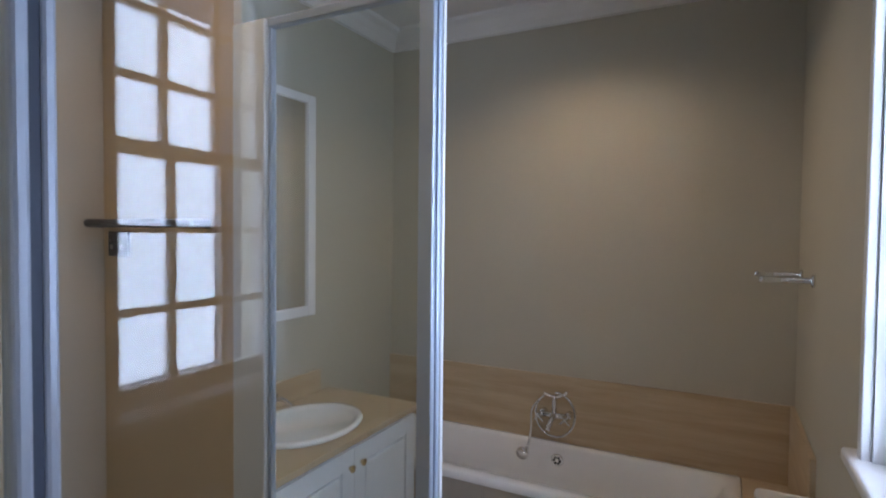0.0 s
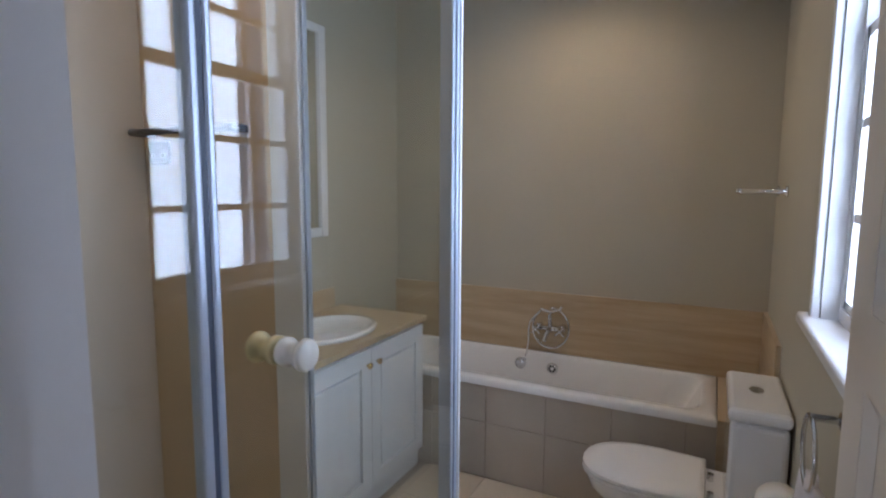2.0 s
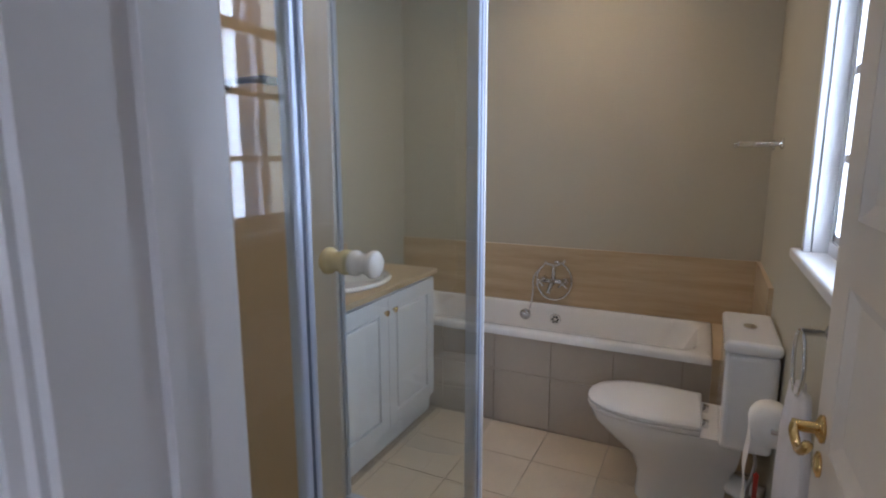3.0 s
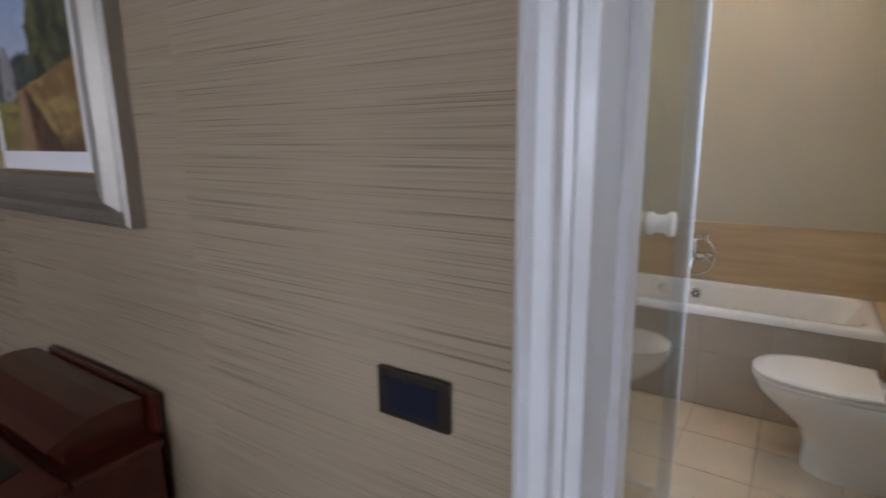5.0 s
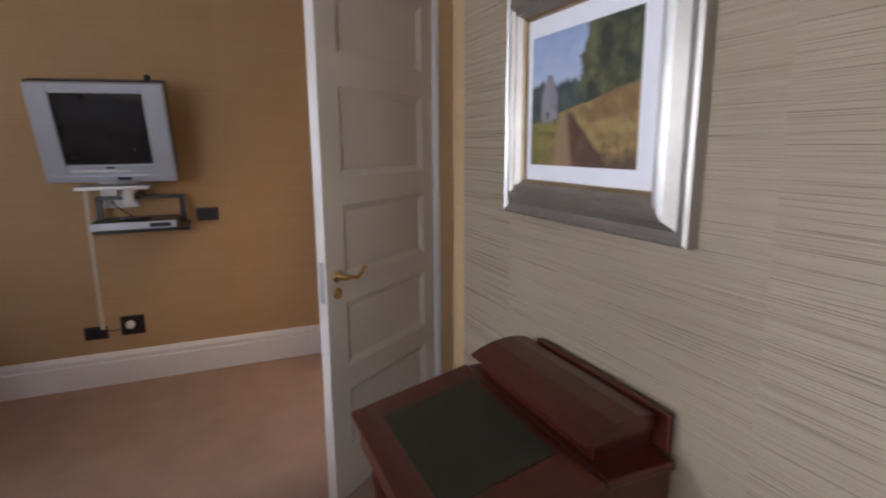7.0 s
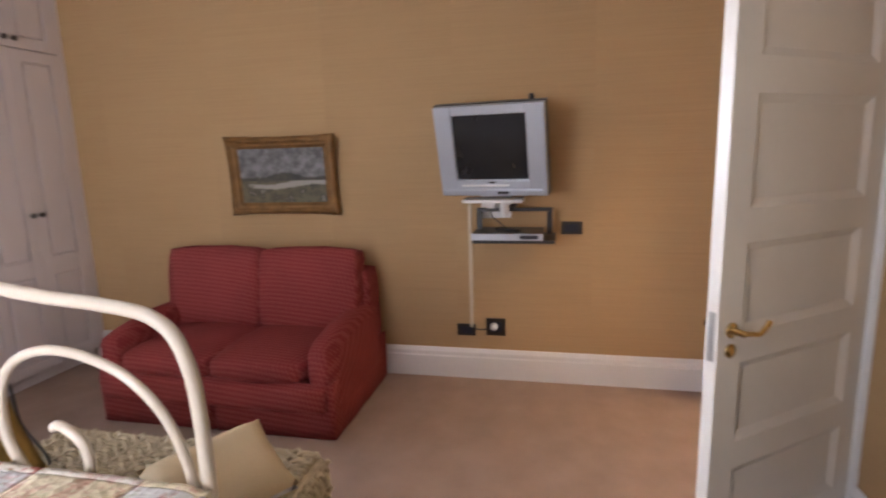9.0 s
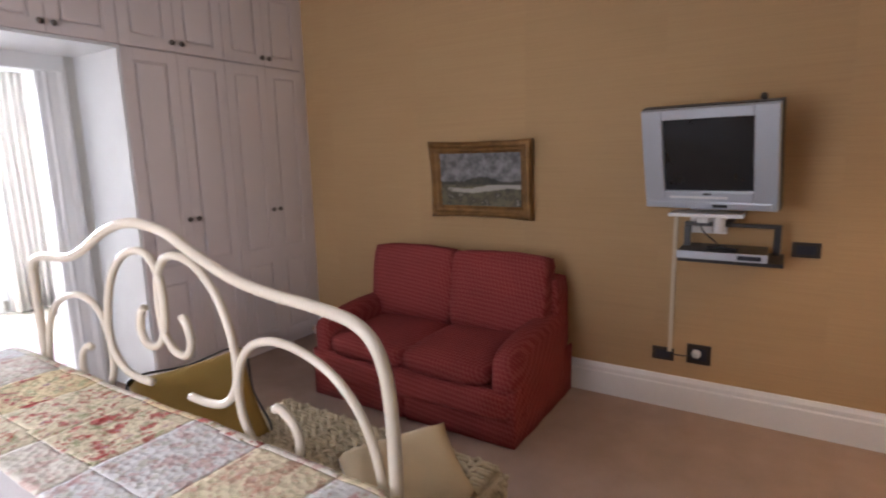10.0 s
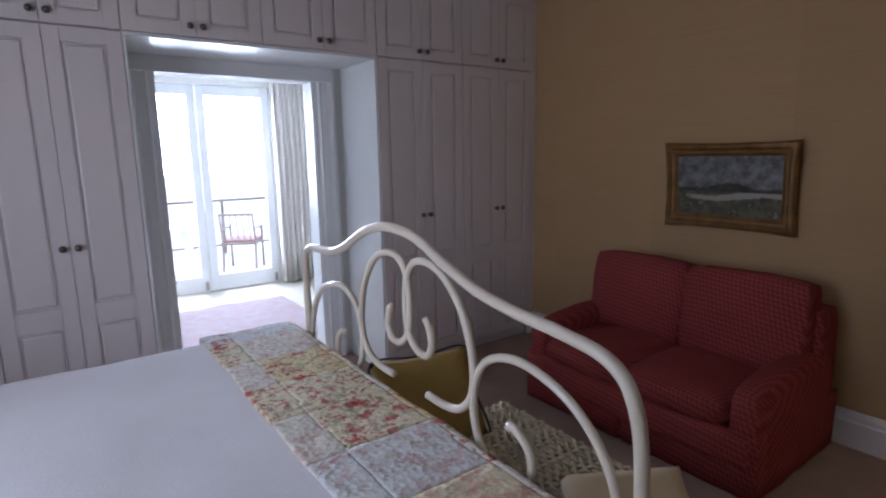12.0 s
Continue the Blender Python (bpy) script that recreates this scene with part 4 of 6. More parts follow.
part("spout", tube([(-1.66, 1.66, VZ + 0.10), (-1.60, 1.665, VZ + 0.125), (-1.54, 1.67, VZ + 0.095)], 0.010, 10), CHROME, tp, "", True)
part("handle", tube([(-1.66, 1.62, VZ + 0.125), (-1.66, 1.70, VZ + 0.125)], 0.007, 8, smooth=False), CHROME, tp, "", True)
part("handle", tube([(-1.66, 1.66, VZ + 0.11), (-1.66, 1.66, VZ + 0.155)], 0.007, 8, smooth=False), CHROME, tp, "", True)

mi = thing("wall_mirror", "large mirror in a white painted frame above the basin", "mirror")
part("glass", box(LEFT + 0.006, LEFT + 0.014, 1.20, 1.99, 1.33, 2.37), MIRROR, mi)
part("frame", boxes([(LEFT, LEFT + 0.028, 1.15, 1.20, 1.28, 2.41), (LEFT, LEFT + 0.028, 1.99, 2.045, 1.28, 2.41), (LEFT, LEFT + 0.028, 1.20, 1.99, 1.28, 1.33), (LEFT, LEFT + 0.028, 1.20, 1.99, 2.37, 2.41)], 0.005), GLOSS_WHITE, mi, "white painted frame")

# toilet, cistern against the window wall, bowl towards -x
tl = thing("toilet", "white ceramic close-coupled toilet with closed lid", "toilet")
TY = 1.86


def d_ring(bm, xf, xb, hw, z, n=14, pw=2.4):
    """Rounded D outline, round at the front xf, squarer at the back xb."""
    out = []
    L = xb - xf
    for k in range(n + 1):
        a = math.pi * k / n - math.pi / 2
        c, s = math.cos(a), math.sin(a)
        out.append(bm.verts.new((xf + L * 0.62 - L * 0.62 * abs(c) ** (2 / pw), TY - hw * (1 if s > 0 else -1) * abs(s) ** (2 / pw), z)))
    out.append(bm.verts.new((xb, TY - hw * 0.9, z)))
    out.append(bm.verts.new((xb, TY + hw * 0.9, z)))
    return out


def lofted(rows):
    bm = bmesh.new()
    rings = [d_ring(bm, *r) for r in rows]
    for A, B in zip(rings, rings[1:]):
        for q in range(len(A)):
            bm.faces.new((A[q], A[(q + 1) % len(A)], B[(q + 1) % len(A)], B[q]))
    bm.faces.new(rings[0][::-1])
    bm.faces.new(rings[-1])
    bmesh.ops.recalc_face_normals(bm, faces=bm.faces)
    return bm


def smoothed(ob, bevel=0.0):
    ob.data.set_sharp_from_angle(angle=radians(40))
    return ob


smoothed(part("pan", lofted([(-0.02, 0.33, 0.115, 0.0), (-0.02, 0.33, 0.115, 0.02), (-0.015, 0.33, 0.11, 0.12), (-0.05, 0.34, 0.115, 0.20), (-0.14, 0.36, 0.15, 0.27), (-0.215, 0.37, 0.178, 0.34), (-0.232, 0.37, 0.185, 0.385), (-0.226, 0.37, 0.182, 0.396)]), CERAMIC, tl, "", True))
smoothed(part("seat", lofted([(-0.238, 0.222, 0.186, 0.398), (-0.243, 0.224, 0.190, 0.403), (-0.243, 0.224, 0.190, 0.412), (-0.238, 0.222, 0.187, 0.416)]), PLASTIC_SEAT, tl, "", True))
smoothed(part("lid", lofted([(-0.236, 0.222, 0.186, 0.419), (-0.242, 0.224, 0.190, 0.423), (-0.242, 0.224, 0.190, 0.434), (-0.232, 0.219, 0.183, 0.441), (-0.19, 0.20, 0.15, 0.446)]), PLASTIC_SEAT, tl, "", True))
for s in (-1, 1):
    part("seat_hinge", lathe([(0.012, 0), (0.012, 0.03), (0.0, 0.034)], 12, "z", (0.242, TY + s * 0.075, 0.396)), CHROME, tl, "chrome seat hinge")
part("cistern", box(0.285, 0.462, TY - 0.24, TY + 0.185, 0.396, 0.778, 0.022, 3), CERAMIC, tl)
cl = part("cistern_lid", box(0.276, 0.466, TY - 0.252, TY + 0.195, 0.779, 0.828, 0.020, 3), CERAMIC, tl)
part("flush_button", lathe([(0.024, 0), (0.024, 0.004), (0.0, 0.005)], 20, "z", (0.37, TY - 0.03, 0.828), 1.0, 1.5), CHROME, cl, "oval chrome flush button")
part("waste_pipe", tube([(0.33, TY - 0.05, 0.17), (0.40, TY - 0.10, 0.17), (0.46, TY - 0.13, 0.17)], 0.045, 12), PLASTIC_SEAT, tl, "grey-white waste pipe", True)
part("supply_hose", tube([(0.44, TY - 0.19, 0.12), (0.40, TY - 0.20, 0.22), (0.42, TY - 0.16, 0.33), (0.40, TY - 0.14, 0.40)], 0.006, 8), STEEL, tl, "braided supply hose", True)

br = thing("toilet_brush", "steel toilet brush holder with a red-tipped handle", "toilet brush")
part("holder", lathe([(0.048, 0), (0.05, 0.01), (0.05, 0.27), (0.044, 0.285), (0.012, 0.29), (0.0, 0.29)], 20, "z", (0.405, 1.50, 0)), STEEL, br, "", True)
part("handle", lathe([(0.008, 0), (0.008, 0.09), (0.010, 0.10), (0.0, 0.115)], 12, "z", (0.405, 1.50, 0.288)), mat("red plastic", (0.5, 0.05, 0.04), 0.35, vary=0.1), br, "red handle tip", True)

tr = thing("toilet_roll", "white toilet roll with a hanging tail on a wall holder", "toilet roll")
part("roll", lathe([(0.022, 0), (0.056, 0.001), (0.057, 0.05), (0.056, 0.099), (0.022, 0.1)], 24, "y", (0.40, 1.20, 0.70)), PAPER, tr, "", True)
bm = bmesh.new()
for k in range(13):
    z = 0.70 - 0.30 * k / 12
    xx = 0.3425 + 0.004 * math.sin(k * 0.8)
    bm.verts.new((xx, 1.203, z))
    bm.verts.new((xx, 1.297, z))
bm.verts.ensure_lookup_table()
for k in range(12):
    bm.faces.new((bm.verts[2 * k], bm.verts[2 * k + 1], bm.verts[2 * k + 3], bm.verts[2 * k + 2]))
tail = part("paper_tail", bm, PAPER, tr)
md = tail.modifiers.new("thick", "SOLIDIFY")
md.thickness = 0.002
part("holder", tube([(0.469, 1.19, 0.70), (0.40, 1.19, 0.70), (0.40, 1.31, 0.70)], 0.007, 8, smooth=False), CHROME, tr)

tw = thing("hand_towel", "folded white hand towel hanging on a ring beside the toilet roll", "towel")
bm = bmesh.new()
W, H = 12, 16
rowsv = []
for j in range(H + 1):
    v = j / H
    row = []
    for i in range(W + 1):
        u = i / W
        spread = 0.5 + 0.5 * min(1, v * 2.2)
        y = 0.98 + (u - 0.5) * 0.26 * spread
        x = 0.41 + 0.014 * math.sin(u * 11 + v * 1.5) * (0.4 + v * 0.6)
        row.append(bm.verts.new((x, y, 0.93 - 0.36 * v - 0.02 * abs(u - 0.5))))
    rowsv.append(row)
for j in range(H):
    for i in range(W):
        bm.faces.new((rowsv[j][i], rowsv[j][i + 1], rowsv[j + 1][i + 1], rowsv[j + 1][i]))
cloth = part("cloth", bm, TOWEL, tw, "", True)
md = cloth.modifiers.new("thick", "SOLIDIFY")
md.thickness = 0.022
part("towel_ring", tube([(0.41 + 0.0, 0.98 + 0.08 * math.cos(a * math.pi / 6), 0.99 + 0.08 * math.sin(a * math.pi / 6)) for a in range(12)], 0.005, 8, 3, True, True), CHROME, tw, "chrome towel ring", True)
part("ring_mount", lathe([(0.02, 0), (0.02, 0.008), (0.008, 0.012), (0.008, 0.062), (0.0, 0.064)], 14, "-x", (0.469, 0.98, 1.07)), CHROME, tw)

tb = thing("towel_rail", "short chrome towel rail on the wall above the bath", "towel rail")
for y in (2.33, 2.70):
    fl_ = part("mount", lathe([(0.025, 0), (0.025, 0.008), (0.010, 0.012), (0.010, 0.165), (0.013, 0.168), (0.013, 0.182), (0.0, 0.183)], 18, "-x", (RIGHT, y, 1.545)), CHROME, tb, "", True)
part("bar", tube([(RIGHT - 0.172, 2.32, 1.545), (RIGHT - 0.172, 2.71, 1.545)], 0.008, 10, smooth=False), CHROME, tb, "", True)
for (xx, yy) in ((-0.50, 2.15), (-0.95, 0.36), (-3.45, 0.75)):
    dl = thing("downlight", "small recessed ceiling downlight, lit", "ceiling light")
    part("rim", lathe([(0.035, -0.004), (0.045, -0.004), (0.045, 0.0), (0.035, 0.0)], 20, "z", (xx, yy, CEIL)), CHROME, dl)
    part("lens", lathe([(0.033, -0.003), (0.033, -0.001)], 20, "z", (xx, yy, CEIL)), LAMP_LENS, dl)

# ---- bedroom: wall with the landscape painting ----
sw = thing("light_switch", "dark bronze wall switch plate beside the doorway", "light switch")
part("plate", box(-0.628, -0.503, NORTH - 0.010, NORTH, 1.074, 1.150, 0.003), DARK_PLATE, sw)
part("rocker", box(-0.612, -0.519, NORTH - 0.0135, NORTH - 0.0102, 1.086, 1.138, 0.0015), NAVY, sw)


pt = thing("landscape_painting", "country landscape with path and house, white mount, silver frame", "painting")
PX0, PX1, PZ0, PZ1 = -1.965, -1.236, 1.302, 1.955


def frame_ring(x0, x1, z0, z1, profile, y):
    """Mitred frame: profile rows of (inset, stand-off)."""
    bm = bmesh.new()
    loops = [[bm.verts.new((a, y - d, b)) for a, b in ((x0 + i, z0 + i), (x1 - i, z0 + i), (x1 - i, z1 - i), (x0 + i, z1 - i))] for i, d in profile]
    for A, B in zip(loops, loops[1:]):
        for k in range(4):
            bm.faces.new((A[k], A[(k + 1) % 4], B[(k + 1) % 4], B[k]))
    bmesh.ops.recalc_face_normals(bm, faces=bm.faces)
    return bm


PYW = NORTH
part("frame", frame_ring(PX0, PX1, PZ0, PZ1, [(0, 0), (0, 0.030), (0.008, 0.036), (0.018, 0.030), (0.030, 0.030), (0.050, 0.050), (0.066, 0.054), (0.074, 0.044), (0.086, 0.046), (0.098, 0.030)], PYW), SILVER_FRAME, pt, "moulded silver frame")
part("slip", frame_ring(PX0 + 0.095, PX1 - 0.095, PZ0 + 0.095, PZ1 - 0.095, [(0, 0.026), (0, 0.033), (0.010, 0.026), (0.012, 0.016)], PYW), GOLD_FRAME, pt)
part("mount", box(PX0 + 0.09, PX1 - 0.09, PYW - 0.017, PYW - 0.002, PZ0 + 0.09, PZ1 - 0.09), MOUNT, pt, "white mount")
IX0, IX1, IZ0, IZ1 = -1.835, -1.402, 1.452, 1.80
pic = lambda a, b, o: (IX0 + a * (IX1 - IX0), PYW - 0.0175 - o, IZ0 + b * (IZ1 - IZ0))


def painted(name, at, tint, nu, nv):
    """Canvas whose small daubs take their colour from tint(u, v)."""
    me = bpy.data.meshes.new(name)
    vs = [at(a / nu, b / nv, 0.0006 * noise.noise((a * 0.7, b * 0.7, 3))) for b in range(nv + 1) for a in range(nu + 1)]
    fs = [(b * (nu + 1) + a, b * (nu + 1) + a + 1, (b + 1) * (nu + 1) + a + 1, (b + 1) * (nu + 1) + a) for b in range(nv) for a in range(nu)]
    me.from_pydata(vs, [], fs)
    col = me.color_attributes.new("daubs", "FLOAT_COLOR", "POINT")
    for k in range(len(vs)):
        u, v = (k % (nu + 1)) / nu, (k // (nu + 1)) / nv
        col.data[k].color = (*tint(u, v), 1.0)
    m = bpy.data.materials.new(name + " oil paint")
    m.use_nodes = True
    n, l = m.node_tree.nodes, m.node_tree.links
    at_ = n.new("ShaderNodeAttribute")
    at_.attribute_name = "daubs"
    nz = n.new("ShaderNodeTexNoise")
    nz.inputs["Scale"].default_value = 120
    bp = n.new("ShaderNodeBump")
    bp.inputs["Strength"].default_value = 0.25
    bp.inputs["Distance"].default_value = 0.004
    b_ = n["Principled BSDF"]
    b_.inputs["Roughness"].default_value = 0.5
    l.new(at_.outputs["Color"], b_.inputs["Base Color"])
    l.new(nz.outputs[0], bp.inputs["Height"])
    l.new(bp.outputs[0], b_.inputs["Normal"])
    me.materials.append(m)
    return me


def nz3(u, v, k, seed):
    """Layered noise, about -1 to 1."""
    return noise.noise((u * k, v * k, seed)) + 0.5 * noise.noise((u * k * 2.3, v * k * 2.3, seed + 5)) + 0.3 * noise.noise((u * k * 5, v * k * 5, seed + 9))


def blend(a, b, f):
    f = max(0.0, min(1.0, f))
    return tuple(p + (q - p) * f for p, q in zip(a, b))


def step(x, w=0.02):
    return max(0.0, min(1.0, x / w + 0.5))


def country(u, v):
    """Sky, dark tree line with a gabled house, tall trees, ochre field and a track."""
    n = nz3(u, v, 9, 1.0)
    c = blend((0.50, 0.55, 0.66), (0.24, 0.34, 0.56), (v - 0.45) * 1.5 + 0.2 * n)
    low = 0.64 + 0.05 * nz3(u, 0, 9, 2.0) - 0.10 * max(0, u - 0.3)
    c = blend(c, blend((0.030, 0.045, 0.050), (0.07, 0.085, 0.07), 0.5 + n), step(low - v + 0.02 * n, 0.03))
    big = 0.50 + 0.075 * nz3(0, v, 7, 4.0) + 0.10 * (1 - v) ** 2 + 0.16 * max(0, v - 0.72) * 2
    edge = step(u - big + 0.025 * n, 0.04) * step(v - 0.42, 0.05)
    c = blend(c, blend((0.022, 0.028, 0.016), (0.13, 0.13, 0.05), 0.35 + 0.8 * n + 0.4 * (0.75 - u)), edge)
    if abs(u - 0.20) < 0.085 and 0.30 < v < 0.70 - 2.4 * max(0, abs(u - 0.20) - 0.02):
        c = blend((0.19, 0.18, 0.20), (0.27, 0.26, 0.27), 0.5 + n)
        if abs(u - 0.185) < 0.015 and 0.36 < v < 0.42:
            c = (0.06, 0.05, 0.06)
    if 0.26 < v < 0.50 and u < 0.34 and v < 0.34 + 0.04 * n:
        c = blend((0.25, 0.20, 0.045), (0.11, 0.13, 0.035), 0.5 + 1.3 * n)
    field = 0.40 + 0.16 * max(0, u - 0.30) / 0.7 + 0.01 * n
    if v < field and u > 0.30:
        c = blend((0.34, 0.24, 0.085), (0.20, 0.115, 0.04), 0.45 + 1.1 * n)
        if v > field - 0.16 and u > 0.62:
            c = blend(c, (0.19, 0.10, 0.035), 0.5 + 0.5 * noise.noise((u * 30, v * 4, 8)))
    if v < 0.27 and u < 0.34:
        c = blend((0.14, 0.12, 0.03), (0.24, 0.19, 0.05), 0.5 + 1.2 * n)
    lane = 0.40 + 0.30 * (0.40 - v) + 0.02 * n
    wide = 0.03 + 0.42 * max(0, 0.40 - v)
    if v < 0.40:
        c = blend(c, blend((0.085, 0.040, 0.022), (0.15, 0.085, 0.04), 0.4 + n), step(wide - abs(u - lane - wide * 0.35), 0.05))
        c = blend(c, (0.29, 0.185, 0.10), step(0.035 + 0.16 * (0.40 - v) - abs(u - 0.345), 0.05) * step(0.37 - v, 0.06))
        c = blend(c, (0.07, 0.035, 0.02), 0.8 * step(0.10 + 0.08 * n - v, 0.10) * step(u - 0.5, 0.1))
    return c


cv = new("canvas", painted("country landscape", pic, country, 130, 100))
cv.parent = pt

# writing desk
dk = thing("writing_desk", "small mahogany writing desk with a green leather slope", "desk")
DX0, DX1, DY0, DY1 = -1.86, -1.215, -0.86, NORTH - 0.035
part("body", boxes([(DX0 + 0.03, DX1 - 0.02, DY0 + 0.22, DY1 - 0.01, 0.10, 0.76)], 0.004), MAHOGANY, dk)
part("plinth", box(DX0 + 0.015, DX1 - 0.005, DY0 + 0.05, DY1, 0.0, 0.10, 0.008), MAHOGANY, dk)
part("slope_box", prism([(DY0 + 0.02, 0.70), (DY1, 0.70), (DY1, 0.868), (DY1 - 0.17, 0.868), (DY0 + 0.02, 0.785)], DX0 + 0.015, DX1 - 0.015), MAHOGANY, dk)
tilt_ = math.atan2(0.083, DY1 - 0.17 - DY0 - 0.02)
sl = Matrix.Translation((0, DY0, 0.788)) @ pose(0, 0, 0, math.degrees(tilt_), 0, 0)
LL = DY1 - 0.165 - DY0
part("lid", moved(box(DX0, DX1, 0.0, LL, 0.0, 0.022, 0.009, 3), sl), MAHOGANY, dk)
part("leather_inset", moved(box(DX0 + 0.10, DX1 - 0.13, 0.07, LL - 0.03, 0.0222, 0.0245), sl), LEATHER, dk, "dark green leather writing surface")
part("back_top", box(DX0, DX1, DY1 - 0.175, DY1 + 0.005, 0.868, 0.890, 0.008, 3), MAHOGANY, dk)
gb = part("stationery_box", box(DX0 + 0.06, DX1 - 0.075, DY1 - 0.155, DY1, 0.890, 0.935), MAHOGANY, dk)
part("box_lid", prism([(DY1 - 0.185, 0.935), (DY1 + 0.0, 0.935), (DY1 + 0.0, 0.975), (DY1 - 0.05, 0.982), (DY1 - 0.11, 0.976), (DY1 - 0.16, 0.958), (DY1 - 0.188, 0.942)], DX0 + 0.045, DX1 - 0.06), MAHOGANY, gb, "domed lid of the stationery box")
part("gallery", box(DX0 + 0.10, DX1 - 0.03, DY1 + 0.006, DY1 + 0.020, 0.890, 0.985, 0.004), MAHOGANY, dk, "low back rail")
for x in (DX0 + 0.05, DX1 - 0.05):
    part("column", lathe([(0.035, 0.10), (0.036, 0.13), (0.022, 0.16), (0.030, 0.30), (0.034, 0.42), (0.022, 0.56), (0.030, 0.62), (0.018, 0.66), (0.034, 0.69), (0.034, 0.70)], 18, "z", (x, DY0 + 0.07, 0)), MAHOGANY, dk, "", True)
for k in range(4):
    z0 = 0.13 + k * 0.145
    dr = part("drawer", box(DX0 + 0.022, DX0 + 0.0295, DY0 + 0.25, DY1 - 0.03, z0, z0 + 0.13, 0.002), MAHOGANY, dk)
    for yy in (DY0 + 0.32, DY1 - 0.10):
        part("knob", lathe([(0.007, 0), (0.007, 0.01), (0.015, 0.016), (0.013, 0.026), (0.0, 0.028)], 12, "-x", (DX0 + 0.022, yy, z0 + 0.065)), MAHOGANY, dr, "", True)

dk.scale = (1, 1, 0.955)

# ---- bedroom: television wall ----
tv = thing("television", "silver tube television on a wall bracket", "television", (-3.90, -1.685, 1.575), 0)
TVM = pose(0, 0, 0, 0, 15, -9)
w2, h2 = 0.325, 0.268
part("bezel", moved(boxes([(-0.05, 0.0, -w2, -0.218, -h2, h2), (-0.05, 0.0, 0.218, w2, -h2, h2), (-0.05, 0.0, -0.218, 0.218, 0.215, h2), (-0.05, 0.0, -0.218, 0.218, -h2, -0.17)], 0.006), TVM), TV_SILVER, tv)
bm = bmesh.new()
g = []
for i in range(11):
    row = []
    for j in range(9):
        u, v = i / 5 - 1, j / 4 - 1
        row.append(bm.verts.new((-0.012 - 0.012 * (u * u + v * v) * 0.5, u * 0.22, 0.0225 + v * 0.195)))
    g.append(row)
for i in range(10):
    for j in range(8):
        bm.faces.new((g[i][j], g[i + 1][j], g[i + 1][j + 1], g[i][j + 1]))
bmesh.ops.recalc_face_normals(bm, faces=bm.faces)
part("screen", moved(bm, TVM), SCREEN, tv, "dark glass screen", True)
part("lower_trim", moved(box(-0.03, 0.012, -0.30, 0.30, -0.262, -0.225, 0.005), TVM), TV_SILVER, tv)
part("control_flap", moved(box(0.0, 0.006, -0.19, 0.10, -0.208, -0.196, 0.002), TVM), GLOSS_WHITE, tv)
part("badge", moved(box(0.0, 0.003, -0.02, 0.02, -0.188, -0.178), TVM), BLACK, tv)
part("status_window", moved(box(0.012, 0.014, 0.03, 0.10, -0.252, -0.235), TVM), BLACK, tv)
bm = bmesh.new()
rg = []
for x, hw, z0, z1 in ((-0.045, w2 + 0.004, -h2 - 0.004, h2 + 0.006), (-0.10, w2 + 0.002, -h2, h2 + 0.004), (-0.20, 0.30, -0.22, 0.235), (-0.33, 0.19, -0.18, 0.17), (-0.37, 0.18, -0.17, 0.15)):
    rg.append([bm.verts.new(p) for p in ((x, -hw, z0), (x, hw, z0), (x, hw, z1), (x, -hw, z1))])
for A, B in zip(rg, rg[1:]):
    for k in range(4):
        bm.faces.new((A[k], A[(k + 1) % 4], B[(k + 1) % 4], B[k]))
bm.faces.new(rg[0])
bm.faces.new(rg[-1])
bmesh.ops.recalc_face_normals(bm, faces=bm.faces)
part("housing", moved(bm, TVM), BLACK, tv, "black rear housing")
part("aerial_knob", moved(lathe([(0.012, 0), (0.018, 0.012), (0.012, 0.03), (0.0, 0.032)], 12, "z", (-0.09, 0.24, h2 + 0.004)), TVM), BLACK, tv, "", True)

bk = thing("tv_bracket", "dark steel wall bracket with a shelf under the television", "wall bracket")
part("wall_plate", box(WEST, WEST + 0.02, -1.80, -1.60, 1.14, 1.32, 0.004), GLOSS_WHITE, bk, "white wall plate")
part("arm", boxes([(WEST + 0.02, -4.02, -1.73, -1.67, 1.235, 1.275)], 0.006), GLOSS_WHITE, bk)
part("cradle", box(-4.12, -3.92, -1.86, -1.50, 1.277, 1.296, 0.004), GLOSS_WHITE, bk)
part("post", lathe([(0.03, 1.19), (0.03, 1.278)], 14, "z", (-4.05, -1.62, 0)), GLOSS_WHITE, bk)
part("hoop", boxes([(-4.20, -4.165, -1.81, -1.775, 1.055, 1.20), (-4.20, -4.165, -1.365, -1.33, 1.055, 1.20), (-4.20, -4.165, -1.81, -1.33, 1.20, 1.222)], 0.004), BLACK, bk)
part("shelf", box(WEST, -4.0, -1.815, -1.31, 1.02, 1.042, 0.004), BLACK, bk)
part("stay", box(WEST, -4.1, -1.60, -1.56, 1.222, 1.236, 0.002), BLACK, bk)
dv = thing("disc_player", "slim silver disc player on the bracket shelf", "disc player")
part("case", box(-4.28, -3.985, -1.815, -1.385, 1.043, 1.085, 0.003), BLACK, dv)
part("fascia", box(-3.985, -3.975, -1.818, -1.382, 1.044, 1.086, 0.003), TV_SILVER, dv, "silver fascia")
part("display", box(-3.975, -3.973, -1.52, -1.41, 1.053, 1.076), NAVY, dv)
rm = tagged(obj("remote_control", moved(box(-0.08, 0.08, -0.022, 0.022, 0, 0.018, 0.005), pose(-4.08, -1.60, 1.0855, 0, 0, 70)), BLACK), "black remote control lying on the disc player", "remote control")
